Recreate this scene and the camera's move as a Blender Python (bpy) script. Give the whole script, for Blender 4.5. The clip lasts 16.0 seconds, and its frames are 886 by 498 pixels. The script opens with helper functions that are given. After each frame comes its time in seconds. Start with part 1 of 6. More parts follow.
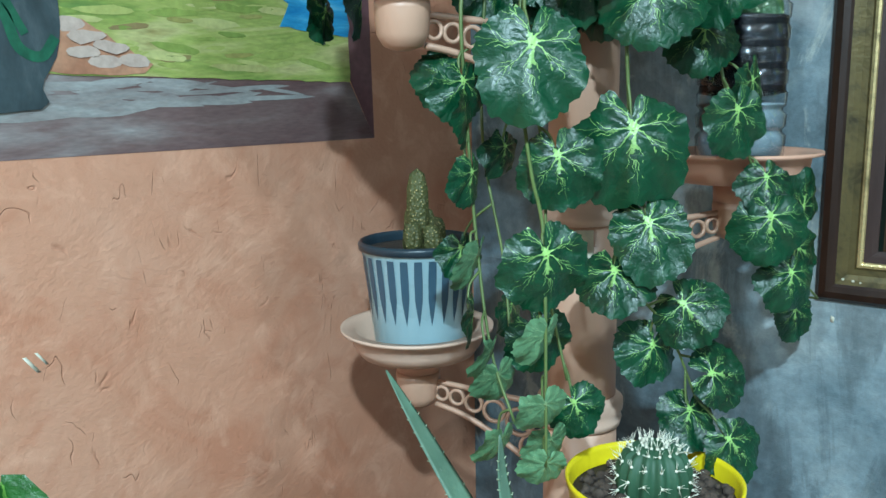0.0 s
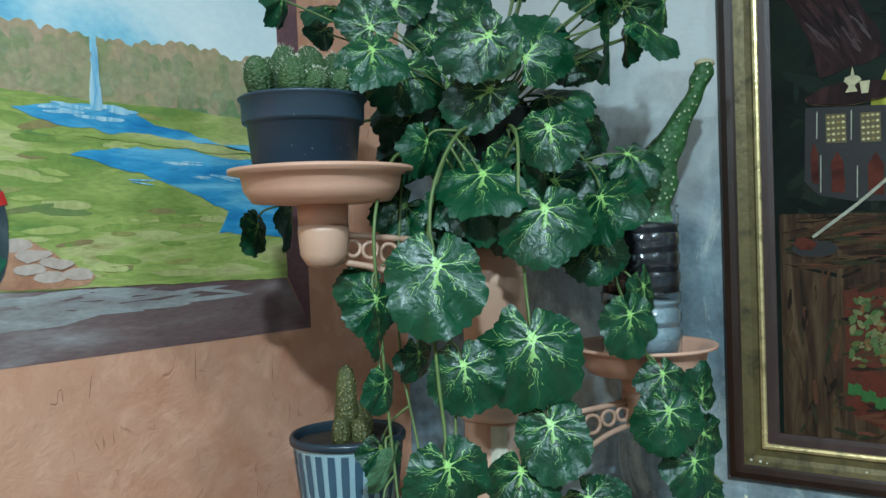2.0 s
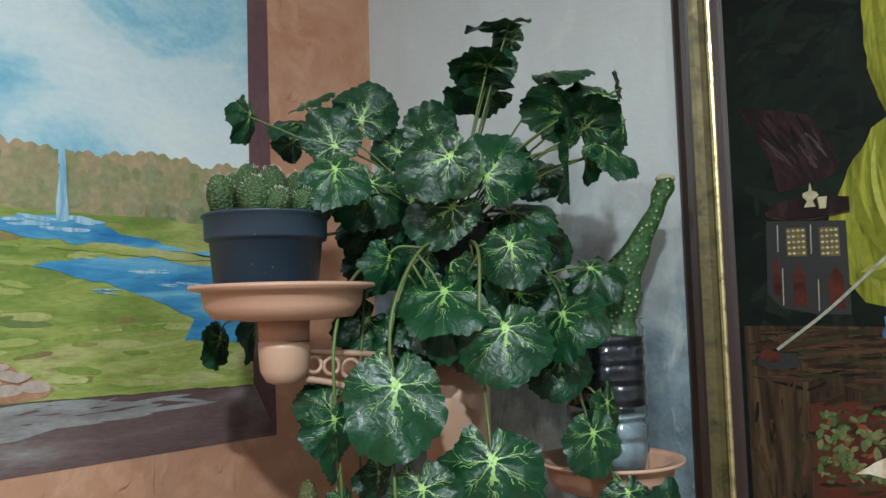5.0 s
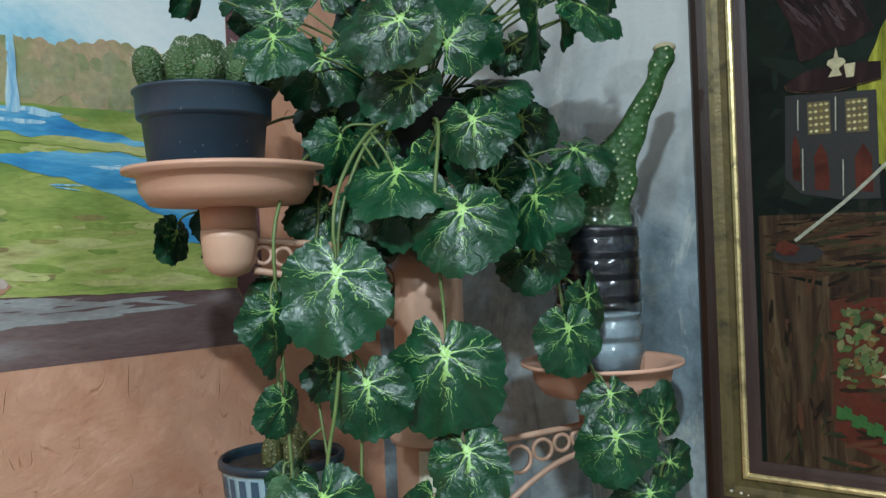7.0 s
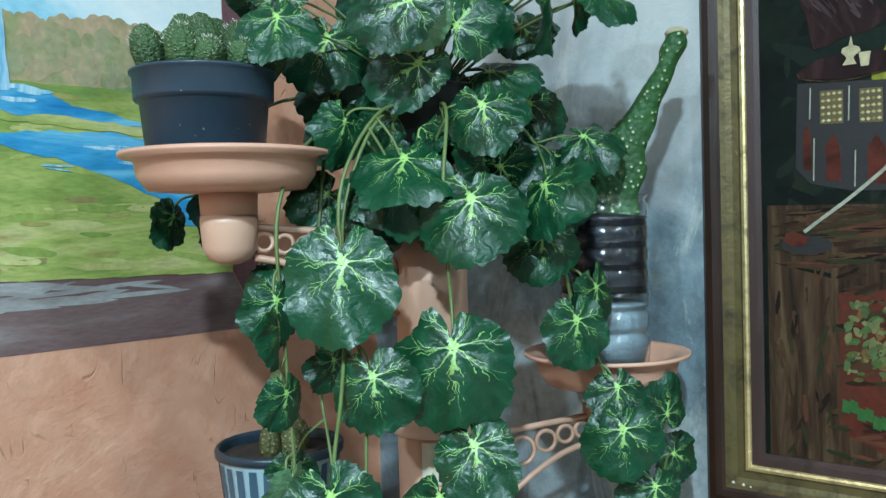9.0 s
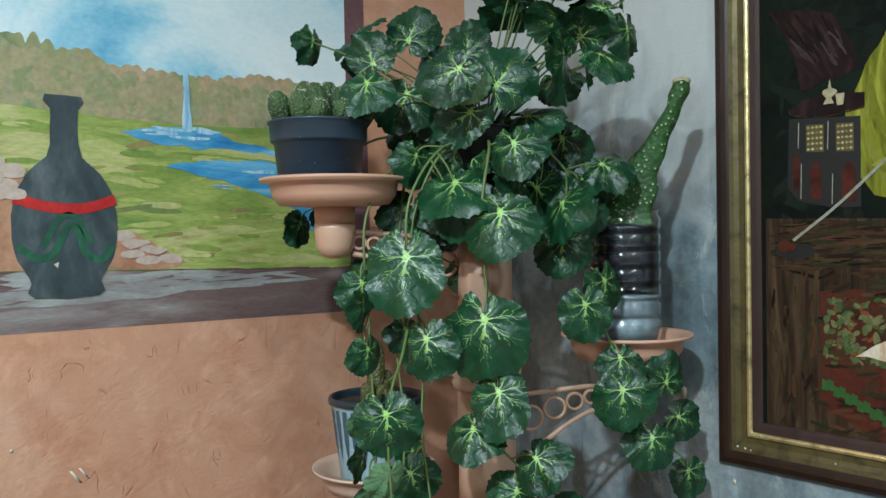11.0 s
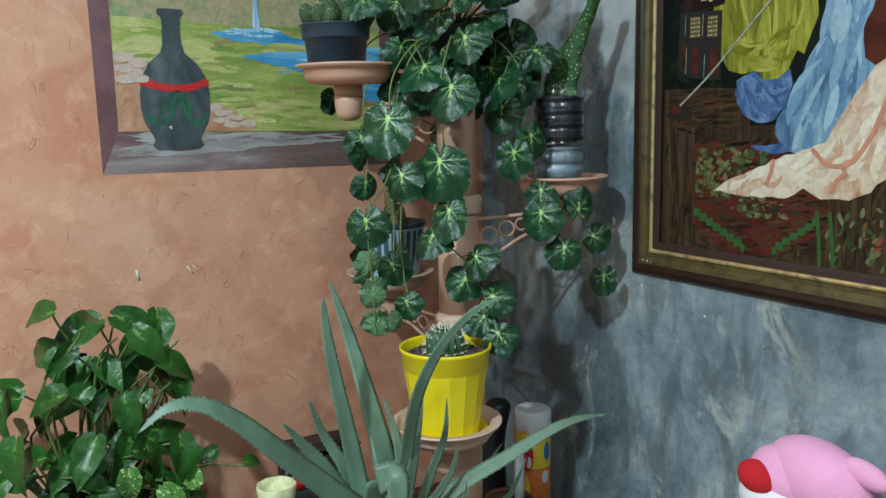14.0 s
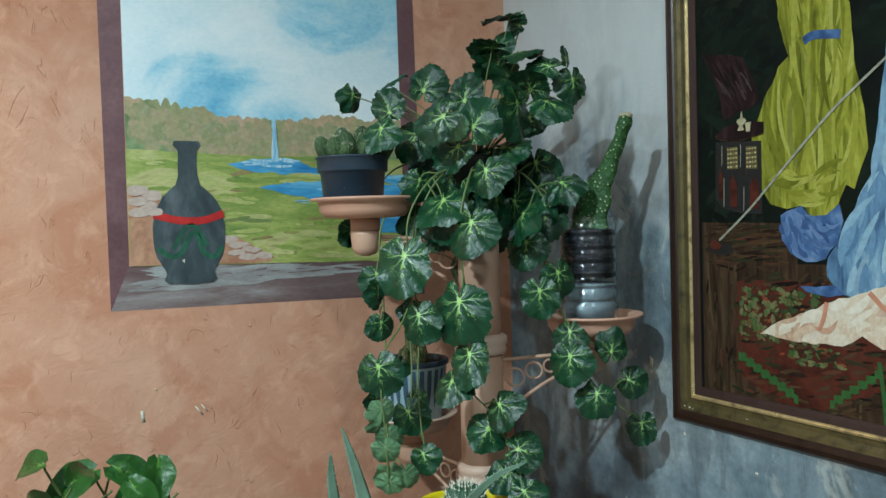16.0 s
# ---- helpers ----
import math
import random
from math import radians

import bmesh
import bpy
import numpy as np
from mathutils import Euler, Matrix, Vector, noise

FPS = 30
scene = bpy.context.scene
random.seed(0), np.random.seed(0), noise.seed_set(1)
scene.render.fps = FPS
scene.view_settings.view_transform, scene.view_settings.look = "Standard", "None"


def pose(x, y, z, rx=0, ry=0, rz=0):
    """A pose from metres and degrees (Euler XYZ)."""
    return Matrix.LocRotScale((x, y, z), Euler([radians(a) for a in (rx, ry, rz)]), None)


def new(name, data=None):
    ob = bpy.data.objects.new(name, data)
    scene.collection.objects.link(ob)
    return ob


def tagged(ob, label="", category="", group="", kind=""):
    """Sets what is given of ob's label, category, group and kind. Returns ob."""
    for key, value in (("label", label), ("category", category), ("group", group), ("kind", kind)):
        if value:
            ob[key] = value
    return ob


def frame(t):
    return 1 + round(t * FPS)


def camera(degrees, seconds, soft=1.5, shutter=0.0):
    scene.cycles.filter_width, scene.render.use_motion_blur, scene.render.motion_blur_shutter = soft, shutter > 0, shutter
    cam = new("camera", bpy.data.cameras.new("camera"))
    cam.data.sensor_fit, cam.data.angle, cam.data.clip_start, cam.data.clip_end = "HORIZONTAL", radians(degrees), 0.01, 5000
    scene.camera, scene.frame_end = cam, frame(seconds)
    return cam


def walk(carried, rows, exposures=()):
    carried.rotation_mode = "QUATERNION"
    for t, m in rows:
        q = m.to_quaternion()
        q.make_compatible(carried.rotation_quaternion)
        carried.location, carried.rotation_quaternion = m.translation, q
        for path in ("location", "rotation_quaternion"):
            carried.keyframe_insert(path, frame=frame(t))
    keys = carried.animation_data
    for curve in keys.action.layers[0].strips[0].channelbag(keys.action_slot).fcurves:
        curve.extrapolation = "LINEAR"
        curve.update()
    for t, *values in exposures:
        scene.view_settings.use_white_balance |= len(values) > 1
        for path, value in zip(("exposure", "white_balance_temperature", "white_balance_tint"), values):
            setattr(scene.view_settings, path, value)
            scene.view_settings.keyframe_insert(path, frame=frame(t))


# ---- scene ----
cam = camera(56.4, 16.0)
METRES, EYE, TILT, LEAN, TURN = 1.53, 1.35, 0.0, 0.0, -49.0
ROWS = [
    (0.0, 0.0, 0.0, 0.0, -0.19, -10.59, 1.03),
    (0.5, 0.0074, -0.0071, 0.0127, -2.23, -7.56, 0.79),
    (1.0, 0.0191, -0.0142, 0.0245, -3.42, -5.01, 1.41),
    (1.5, 0.0253, -0.0266, 0.0374, -3.25, -2.64, 1.86),
    (2.0, 0.0329, -0.0391, 0.0453, -2.53, -0.93, 1.84),
    (2.5, 0.0429, -0.0328, 0.0487, -2.39, 0.37, 1.52),
    (3.0, 0.0468, -0.0277, 0.0571, -2.68, 2.12, 1.25),
    (3.5, 0.0464, -0.0384, 0.0623, -3.38, 4.19, 1.19),
    (4.0, 0.0436, -0.0467, 0.0711, -4.23, 4.87, 1.51),
    (6.5, 0.0945, 0.0042, 0.0505, 0.41, 1.85, 2.0),
    (7.0, 0.1241, 0.0122, 0.0371, 1.85, 0.12, 2.15),
    (7.5, 0.1244, 0.0126, 0.031, 2.2, -1.15, 2.07),
    (8.0, 0.1167, 0.0174, 0.0271, 2.07, -1.8, 1.78),
    (8.5, 0.1057, 0.0302, 0.0449, -0.24, -1.87, 1.65),
    (11.0, 0.2052, -0.1395, 0.0425, 11.8, -0.86, 0.88),
    (11.5, 0.2387, -0.2042, 0.0398, 12.61, -3.28, 0.91),
    (12.0, 0.2909, -0.2097, 0.038, 17.44, -3.82, 0.22),
    (12.5, 0.3691, -0.2124, 0.0283, 24.81, -4.31, 0.5),
    (13.0, 0.4077, -0.2329, 0.0261, 27.22, -4.7, 1.36),
    (13.5, 0.4223, -0.3161, 0.0322, 24.32, -5.72, 1.28),
    (14.0, 0.4448, -0.3752, 0.0246, 21.4, -8.86, 1.23),
    (14.5, 0.4534, -0.3689, 0.0102, 21.45, -9.92, 1.89),
    (15.0, 0.4479, -0.3272, 0.0373, 23.32, -6.28, 1.84),
    (15.5, 0.4438, -0.3037, 0.0458, 24.31, -3.12, 1.51),
    (16.0, 0.4419, -0.3023, 0.0577, 24.33, -1.62, 1.56),
]
# seconds, stops, white balance
EXPOSURES = [(0.0, 0.85, 5950, 0), (1.5, 0.85, 5900, 0), (2.0, 0.55, 6100, 2), (2.5, 0.45, 6300, 4), (3.0, 0.5, 6700, 8), (3.5, 0.5, 6950, 13), (4.2, 0.36, 7150, 16), (6.5, 0.42, 6800, 9),
             (7.0, 0.45, 6650, 11), (7.5, 0.66, 6400, 7), (8.0, 0.85, 6200, 4), (8.5, 0.92, 6000, 3), (11.0, 0.45, 6800, 10), (12.5, 0.5, 6400, 5), (13.5, 0.4, 6500, 7), (14.5, 0.3, 6850, 10), (16.0, 0.33, 6600, 6)]
walk(cam, [(t, pose(0, 0, EYE, TILT, LEAN, TURN) @ pose(METRES * x, METRES * y, METRES * z, 90 + pitch, roll, yaw)) for t, x, y, z, yaw, pitch, roll in ROWS],
     EXPOSURES)

# ---- room numbers ----
WALL_Y = 0.8075                      # plane of the terracotta wall
CORNER = Vector((1.0013, WALL_Y, 0))
ALONG = Vector((0.06258, -0.998, 0))  # along the grey wall, away from the corner
OUT = Vector((-0.998, -0.06258, 0))   # off the grey wall, into the room
TABLE_Z = 0.53

# ---- world and lamps ----
world = bpy.data.worlds.new("world")
scene.world = world
world.use_nodes = True
world.node_tree.nodes["Background"].inputs[0].default_value = (0.6, 0.7, 0.8, 1)
world.node_tree.nodes["Background"].inputs[1].default_value = 0.05


def lamp(x, y, z, watts, size, colour):
    data = bpy.data.lights.new("lamp", "AREA")
    data.shape, data.size, data.energy, data.color = "DISK", size, watts, colour
    ob = new("lamp", data)
    ob.matrix_world = pose(x, y, z)
    return ob


COOL = (0.75, 0.95, 1.07)
# First two placed from wall shadows; the third is added frontal fill.
LAMPS = ((-0.72, -0.62, 44, 0.10), (-1.45, -0.12, 20, 0.10), (0.25, -1.3, 13, 0.14))
for lx, ly, watts, size in LAMPS:
    lamp(lx, ly, 2.46, watts, size, COOL)


# ---- materials ----
class Nodes:
    """A small builder of node materials."""

    def __init__(self, name, rough=0.6, metal=0.0, spec=0.5):
        self.mat = bpy.data.materials.new(name)
        self.mat.use_nodes = True
        self.tree = self.mat.node_tree
        self.bsdf = self.tree.nodes["Principled BSDF"]
        self.bsdf.inputs["Roughness"].default_value = rough
        self.bsdf.inputs["Metallic"].default_value = metal
        self.bsdf.inputs["Specular IOR Level"].default_value = spec

    def add(self, kind):
        return self.tree.nodes.new(kind)

    def link(self, a, b):
        self.tree.links.new(a, b)

    def put(self, socket, v):
        if isinstance(v, bpy.types.NodeSocket):
            self.link(v, socket)
        else:
            socket.default_value = v

    def coords(self, which="Object", scale=(1, 1, 1), turn=(0, 0, 0)):
        c, m = self.add("ShaderNodeTexCoord"), self.add("ShaderNodeMapping")
        m.inputs["Scale"].default_value, m.inputs["Rotation"].default_value = scale, turn
        self.link(c.outputs[which], m.inputs["Vector"])
        return m.outputs[0]

    def noise(self, vector, scale, detail=4.0, rough=0.55, distort=0.0):
        n = self.add("ShaderNodeTexNoise")
        n.inputs["Scale"].default_value, n.inputs["Detail"].default_value = scale, detail
        n.inputs["Roughness"].default_value, n.inputs["Distortion"].default_value = rough, distort
        if vector is not None:
            self.link(vector, n.inputs["Vector"])
        return n.outputs["Fac"]

    def math(self, op, a, b=0.0, c=0.0):
        n = self.add("ShaderNodeMath")
        n.operation = op
        for s, v in zip(n.inputs, (a, b, c)):
            self.put(s, v)
        return n.outputs[0]

    def ramp(self, fac, *stops):
        n = self.add("ShaderNodeValToRGB")
        e = n.color_ramp.elements
        while len(e) < len(stops):
            e.new(0.5)
        for el, (p, c) in zip(e, stops):
            el.position, el.color = p, (*c, 1) if len(c) == 3 else c
        self.put(n.inputs[0], fac)
        return n.outputs[0]

    def mix(self, fac, a, b, blend="MIX"):
        n = self.add("ShaderNodeMix")
        n.data_type, n.blend_type = "RGBA", blend
        self.put(n.inputs["Factor"], fac)
        for s, v in (("A", a), ("B", b)):
            sock = [i for i in n.inputs if i.name == s and i.type == "RGBA"][0]
            self.put(sock, (*v, 1) if isinstance(v, tuple) and len(v) == 3 else v)
        return [o for o in n.outputs if o.type == "RGBA"][0]

    def bump(self, height, strength=0.3, distance=0.01):
        n = self.add("ShaderNodeBump")
        n.inputs["Strength"].default_value, n.inputs["Distance"].default_value = strength, distance
        self.link(height, n.inputs["Height"])
        self.link(n.outputs[0], self.bsdf.inputs["Normal"])
        return n

    def done(self, colour, rough=None):
        self.put(self.bsdf.inputs["Base Color"], (*colour, 1) if isinstance(colour, tuple) else colour)
        if rough is not None:
            self.put(self.bsdf.inputs["Roughness"], rough)
        return self.mat


def lin(r, g, b):
    """Base colour from 8-bit paint values."""
    return tuple(((c / 255) / 12.92 if c / 255 < 0.04045 else ((c / 255 + 0.055) / 1.055) ** 2.4) for c in (r, g, b))


def scaled(c, k):
    return tuple(min(1.0, v * k) for v in c)


def painted(name, c, rough=0.55, vary=0.25, scale=14.0, stretch=(1, 1, 1), bump=0.15, grain=180.0, dirt=0.0):
    """Paint, plastic or clay in one colour with cloudy variation, fine grain and a few specks."""
    m = Nodes(name, rough)
    v = m.coords("Object", stretch)
    broad, fine = m.noise(v, scale), m.noise(v, grain, 3)
    col = m.ramp(broad, (0.25, scaled(c, 1 - vary)), (0.5, c), (0.78, scaled(c, 1 + vary)))
    if dirt:
        spot = m.ramp(m.noise(v, 240, 2), (0.72, (0, 0, 0)), (0.76, (1, 1, 1)))
        col = m.mix(m.math("MULTIPLY", spot, dirt), col, (0.5, 0.5, 0.45))
    m.bump(fine, bump, 0.002)
    return m.done(col, m.math("MULTIPLY_ADD", broad, 0.25, rough - 0.12))


def brushed(name, stops, scale=9.0, stretch=(1, 1, 1), rough=0.45, distort=0.8):
    """Brushed paint that wanders between several tones."""
    oil = rough > 0.5
    m = Nodes(name, rough, spec=0.12 if oil else 0.4)
    v = m.coords("Object", stretch)
    n = m.noise(v, scale, 5, 0.55, distort)
    col = m.ramp(n, *[(p, scaled(lin(*c), 0.72 if oil else 1.0)) for p, c in stops])
    fine = m.noise(m.coords("Object", (stretch[0] * 2, stretch[1] * 2, stretch[2] * 2)), 60, 3)
    col = m.mix(0.25, col, m.ramp(fine, (0.3, (0.25, 0.25, 0.25)), (0.7, (0.8, 0.8, 0.8))), "OVERLAY")
    m.bump(fine, 0.12, 0.002)
    return m.done(col)


def islands(name, stops, rough=0.5):
    """Separate dabs of paint, each in its own tone."""
    oil = rough > 0.5
    m = Nodes(name, rough, spec=0.12 if oil else 0.25)
    g = m.add("ShaderNodeNewGeometry")
    col = m.ramp(g.outputs["Random Per Island"], *[(p, scaled(lin(*c), 0.72 if oil else 1.0)) for p, c in stops])
    n = m.noise(m.coords("Object"), 120, 3)
    col = m.mix(0.3, col, m.ramp(n, (0.3, (0.3, 0.3, 0.3)), (0.7, (0.75, 0.75, 0.75))), "OVERLAY")
    m.bump(n, 0.2, 0.002)
    return m.done(col)


def terracotta_wall():
    m = Nodes("terracotta_plaster", 0.72, spec=0.3)
    v = m.coords("Object")
    broad, mid = m.noise(v, 2.4, 5, 0.6, 0.5), m.noise(v, 8, 6, 0.62, 0.9)
    col = m.ramp(broad, (0.3, lin(193, 134, 105)), (0.5, lin(203, 149, 121)), (0.72, lin(214, 168, 143)))
    col = m.mix(m.ramp(mid, (0.38, (0.5, 0.5, 0.5)), (0.52, (0, 0, 0))), col, lin(186, 120, 90))
    col = m.mix(m.ramp(m.noise(v, 17, 6, 0.65, 0.6), (0.52, (0, 0, 0)), (0.66, (0.55, 0.55, 0.55))), col, lin(222, 170, 142))
    # thin trowel nicks that run in three slants
    nicks = None
    for slant, scale, width in ((0.9, 9.5, 0.009), (-0.95, 11.0, 0.008), (1.75, 10.0, 0.008)):
        along = m.noise(m.coords("Object", (1, 1, 0.5), (0, slant, 0)), scale, 3, 0.5, 1.3)
        line = m.ramp(m.math("ABSOLUTE", m.math("SUBTRACT", along, 0.5)), (0.0, (1, 1, 1)), (width, (0, 0, 0)))
        gate = m.ramp(m.noise(m.coords("Object", (1, 1, 0.8), (0, slant, 0.3)), scale * 2.1, 2), (0.60, (0, 0, 0)), (0.66, (1, 1, 1)))
        one = m.math("MULTIPLY", line, gate)
        nicks = one if nicks is None else m.math("MAXIMUM", nicks, one)
    skim = m.noise(m.coords("Object", (1, 1, 1.3), (0, 0.4, 0)), 9, 7, 0.66, 0.5)
    grit = m.noise(v, 170, 4)
    h = m.math("ADD", m.math("MULTIPLY", nicks, -0.14), m.math("MULTIPLY_ADD", skim, 0.6, m.math("MULTIPLY", grit, 0.10)))
    m.bump(h, 0.85, 0.0075)
    return m.done(m.mix(m.math("MULTIPLY", nicks, 0.3), col, lin(150, 88, 62)))


def grey_wall():
    m = Nodes("cloudy_grey_paint", 0.5, spec=0.4)
    v = m.coords("Object")
    cloud, drip = m.noise(v, 4.2, 9, 0.62, 0.5), m.noise(m.coords("Object", (1, 1, 0.30)), 13, 8, 0.66, 0.7)
    col = m.ramp(cloud, (0.34, lin(76, 90, 97)), (0.44, lin(106, 123, 131)), (0.55, lin(132, 147, 153)), (0.66, lin(160, 170, 172)))
    col = m.mix(m.ramp(drip, (0.50, (0, 0, 0)), (0.57, (0.45, 0.45, 0.45)), (0.68, (0.75, 0.75, 0.75))), col, lin(80, 89, 93))
    col = m.mix(m.ramp(m.noise(m.coords("Object", (1, 1, 0.55)), 9, 8, 0.7, 0.9), (0.58, (0, 0, 0)), (0.63, (0.5, 0.5, 0.5)), (0.72, (0.75, 0.75, 0.75))), col, lin(176, 180, 172))
    col = m.mix(m.ramp(m.noise(v, 5.5, 6, 0.66, 0.8), (0.6, (0, 0, 0)), (0.72, (0.45, 0.45, 0.45))), col, lin(150, 152, 134))
    mottle = m.noise(v, 60, 6, 0.7)
    col = m.mix(0.55, col, m.ramp(mottle, (0.32, (0.33, 0.33, 0.33)), (0.68, (0.68, 0.68, 0.68))), "OVERLAY")
    # Brighter light on the upper wall is put into the colour, with cloudy edges.
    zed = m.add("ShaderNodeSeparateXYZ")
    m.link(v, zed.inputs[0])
    top_light = m.math("ADD", m.math("MULTIPLY_ADD", zed.outputs[2], 1.3, -2.12), m.noise(v, 3.2, 8, 0.64, 0.7))
    col = m.mix(m.ramp(top_light, (0.26, (0, 0, 0)), (0.56, (0.78, 0.78, 0.78))), col, lin(212, 214, 212))
    grit = m.noise(v, 130, 5, 0.65)
    m.bump(m.math("ADD", m.math("MULTIPLY", grit, 0.35), m.noise(v, 16, 6, 0.65, 0.6)), 0.45, 0.004)
    return m.done(col, m.math("MULTIPLY_ADD", mottle, 0.3, 0.38))


def leaf_paint(name, dark, mid, vein, main_veins, thick, heart=0.10, glossy=0.33, blotch=None, web_share=0.0):
    """Leaf with veins that fan out from the stalk; the leaf's own plane is its UV map."""
    m = Nodes(name, glossy)
    uv = m.add("ShaderNodeTexCoord").outputs["UV"]
    wob = m.add("ShaderNodeTexNoise")
    wob.inputs["Scale"].default_value, wob.inputs["Detail"].default_value = 5.0, 3.0
    m.link(uv, wob.inputs["Vector"])
    off = m.add("ShaderNodeVectorMath")
    off.operation = "MULTIPLY_ADD"
    m.link(wob.outputs["Color"], off.inputs[0])
    off.inputs[1].default_value = (0.24, 0.24, 0)
    m.link(uv, off.inputs[2])
    sep = m.add("ShaderNodeSeparateXYZ")
    m.link(off.outputs[0], sep.inputs[0])
    x, y = m.math("SUBTRACT", sep.outputs[0], 0.62), m.math("SUBTRACT", sep.outputs[1], 0.62)
    r = m.math("SQRT", m.math("ADD", m.math("MULTIPLY", x, x), m.math("MULTIPLY", y, y)))
    th = m.math("ARCTAN2", x, m.math("MULTIPLY", y, -1.0))
    step = math.pi * 2 / main_veins
    d1 = m.math("MULTIPLY", m.math("PINGPONG", th, step / 2), r)
    w1 = m.math("ADD", m.math("MAXIMUM", m.math("MULTIPLY_ADD", r, -thick * 9.0, thick * 1.2), 0.0), m.math("MULTIPLY_ADD", r, -0.010, 0.0066))
    v1 = m.math("LESS_THAN", d1, w1)
    # forks leave the main veins at a slant
    forks = None
    for start, slope in ((0.15, 0.42), (0.27, 0.5)):
        line = m.math("ABSOLUTE", m.math("SUBTRACT", d1, m.math("MULTIPLY", m.math("SUBTRACT", r, start), slope)))
        f = m.math("MULTIPLY", m.math("LESS_THAN", line, 0.0034), m.math("GREATER_THAN", r, start))
        f = m.math("MULTIPLY", f, m.math("LESS_THAN", r, start + 0.17))
        forks = f if forks is None else m.math("MAXIMUM", forks, f)
    net = m.add("ShaderNodeTexVoronoi")
    net.feature = "DISTANCE_TO_EDGE"
    net.inputs["Scale"].default_value = 8.5
    m.link(off.outputs[0], net.inputs["Vector"])
    cell = net.outputs["Distance"]
    web = m.math("MULTIPLY", m.ramp(cell, (0.018, (1, 1, 1)), (0.05, (0, 0, 0))), m.ramp(m.noise(uv, 7, 3), (0.46, (0, 0, 0)), (0.58, (0.75, 0.75, 0.75))))
    web = m.math("MULTIPLY", web, m.ramp(m.math("ADD", r, m.math("MULTIPLY", d1, 0.9)), (0.30, (1, 1, 1)), (0.43, (0, 0, 0))))
    broken = m.math("GREATER_THAN", m.noise(uv, 13, 2), 0.42)
    v1 = m.math("MULTIPLY", v1, m.ramp(m.noise(uv, 3.2, 2), (0.36, (0.5, 0.5, 0.5)), (0.55, (1, 1, 1))))
    mask = m.math("MAXIMUM", v1, m.math("MULTIPLY", forks, broken))
    mask = m.math("MAXIMUM", m.math("MAXIMUM", mask, m.math("MULTIPLY", web, web_share)), m.math("LESS_THAN", r, heart * 0.42))
    obj = m.add("ShaderNodeObjectInfo").outputs["Random"]
    tone = m.noise(uv, 6, 4, 0.6, 0.4)
    col = m.ramp(tone, (0.3, dark), (0.7, mid))
    col = m.mix(m.math("MULTIPLY", obj, 0.55), col, scaled(mid, 1.15))
    if blotch:
        col = m.mix(m.ramp(m.noise(uv, 9, 3), (0.58, (0, 0, 0)), (0.64, (0.9, 0.9, 0.9))), col, blotch)
    col = m.mix(m.math("MULTIPLY", mask, m.ramp(r, (0.0, (0.95, 0.95, 0.95)), (0.09, (0.8, 0.8, 0.8)), (0.20, (0.7, 0.7, 0.7)), (0.34, (0.52, 0.52, 0.52)), (0.48, (0.22, 0.22, 0.22)))), col, vein)
    fine = m.noise(uv, 60, 3)
    m.bump(m.math("ADD", m.math("MULTIPLY", fine, 0.06), m.math("ADD", m.math("MULTIPLY", d1, -3.0), m.math("ADD", tone, m.math("MULTIPLY", cell, 0.6 if web_share else 0.0)))), 0.42, 0.004)
    m.bsdf.inputs["Transmission Weight"].default_value = 0.0
    return m.done(col, m.math("MULTIPLY_ADD", tone, 0.3, glossy - 0.12))


TERRACOTTA = terracotta_wall()
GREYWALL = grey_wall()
PLAINWALL = painted("unseen_wall_warm_grey", lin(132, 132, 130), 0.7, 0.08, 3)
CEILPAINT = painted("white_ceiling_paint", lin(230, 228, 222), 0.8, 0.05, 3)
FLOORTILE = painted("beige_floor_tile", lin(170, 155, 138), 0.35, 0.12, 4)
MAUVE = brushed("mauve_brown_paint", [(0.3, (92, 62, 66)), (0.5, (108, 74, 78)), (0.72, (124, 90, 92))], 7)
SILLPAINT = brushed("grey_mauve_paint", [(0.3, (98, 72, 72)), (0.5, (118, 98, 96)), (0.66, (142, 132, 130)), (0.8, (166, 164, 162))], 6, (0.6, 1, 3))
SILLLIGHT = brushed("pale_grey_paint", [(0.3, (126, 116, 114)), (0.5, (148, 146, 144)), (0.75, (170, 172, 170))], 12, (0.8, 1, 3))
SKYPAINT = brushed("painted_cloudy_sky", [(0.30, (96, 174, 208)), (0.40, (158, 208, 226)), (0.48, (210, 230, 236)), (0.7, (236, 242, 242))], 4.2, (0.8, 1, 1.3), 0.4, 0.5)
TREEPAINT = brushed("painted_far_trees", [(0.3, (118, 132, 92)), (0.44, (148, 150, 106)), (0.56, (178, 156, 122)), (0.66, (190, 160, 134)), (0.8, (142, 158, 132))], 11, (1, 1, 0.8), 0.45, 1.2)
TREEGREEN = brushed("painted_green_trees", [(0.3, (96, 124, 84)), (0.5, (126, 148, 104)), (0.7, (156, 164, 120))], 16)
TREEDABS = islands("tree_clump_dabs", [(0.0, (142, 147, 106)), (0.3, (153, 151, 112)), (0.55, (165, 153, 118)), (0.8, (171, 155, 124)), (1.0, (147, 151, 116))])
GRASS = brushed("painted_meadow", [(0.28, (108, 136, 70)), (0.42, (136, 154, 78)), (0.52, (160, 170, 94)), (0.64, (186, 184, 124)), (0.74, (150, 140, 88)), (0.84, (130, 152, 78))], 7, (0.7, 1, 3.0), 0.45, 1.0)
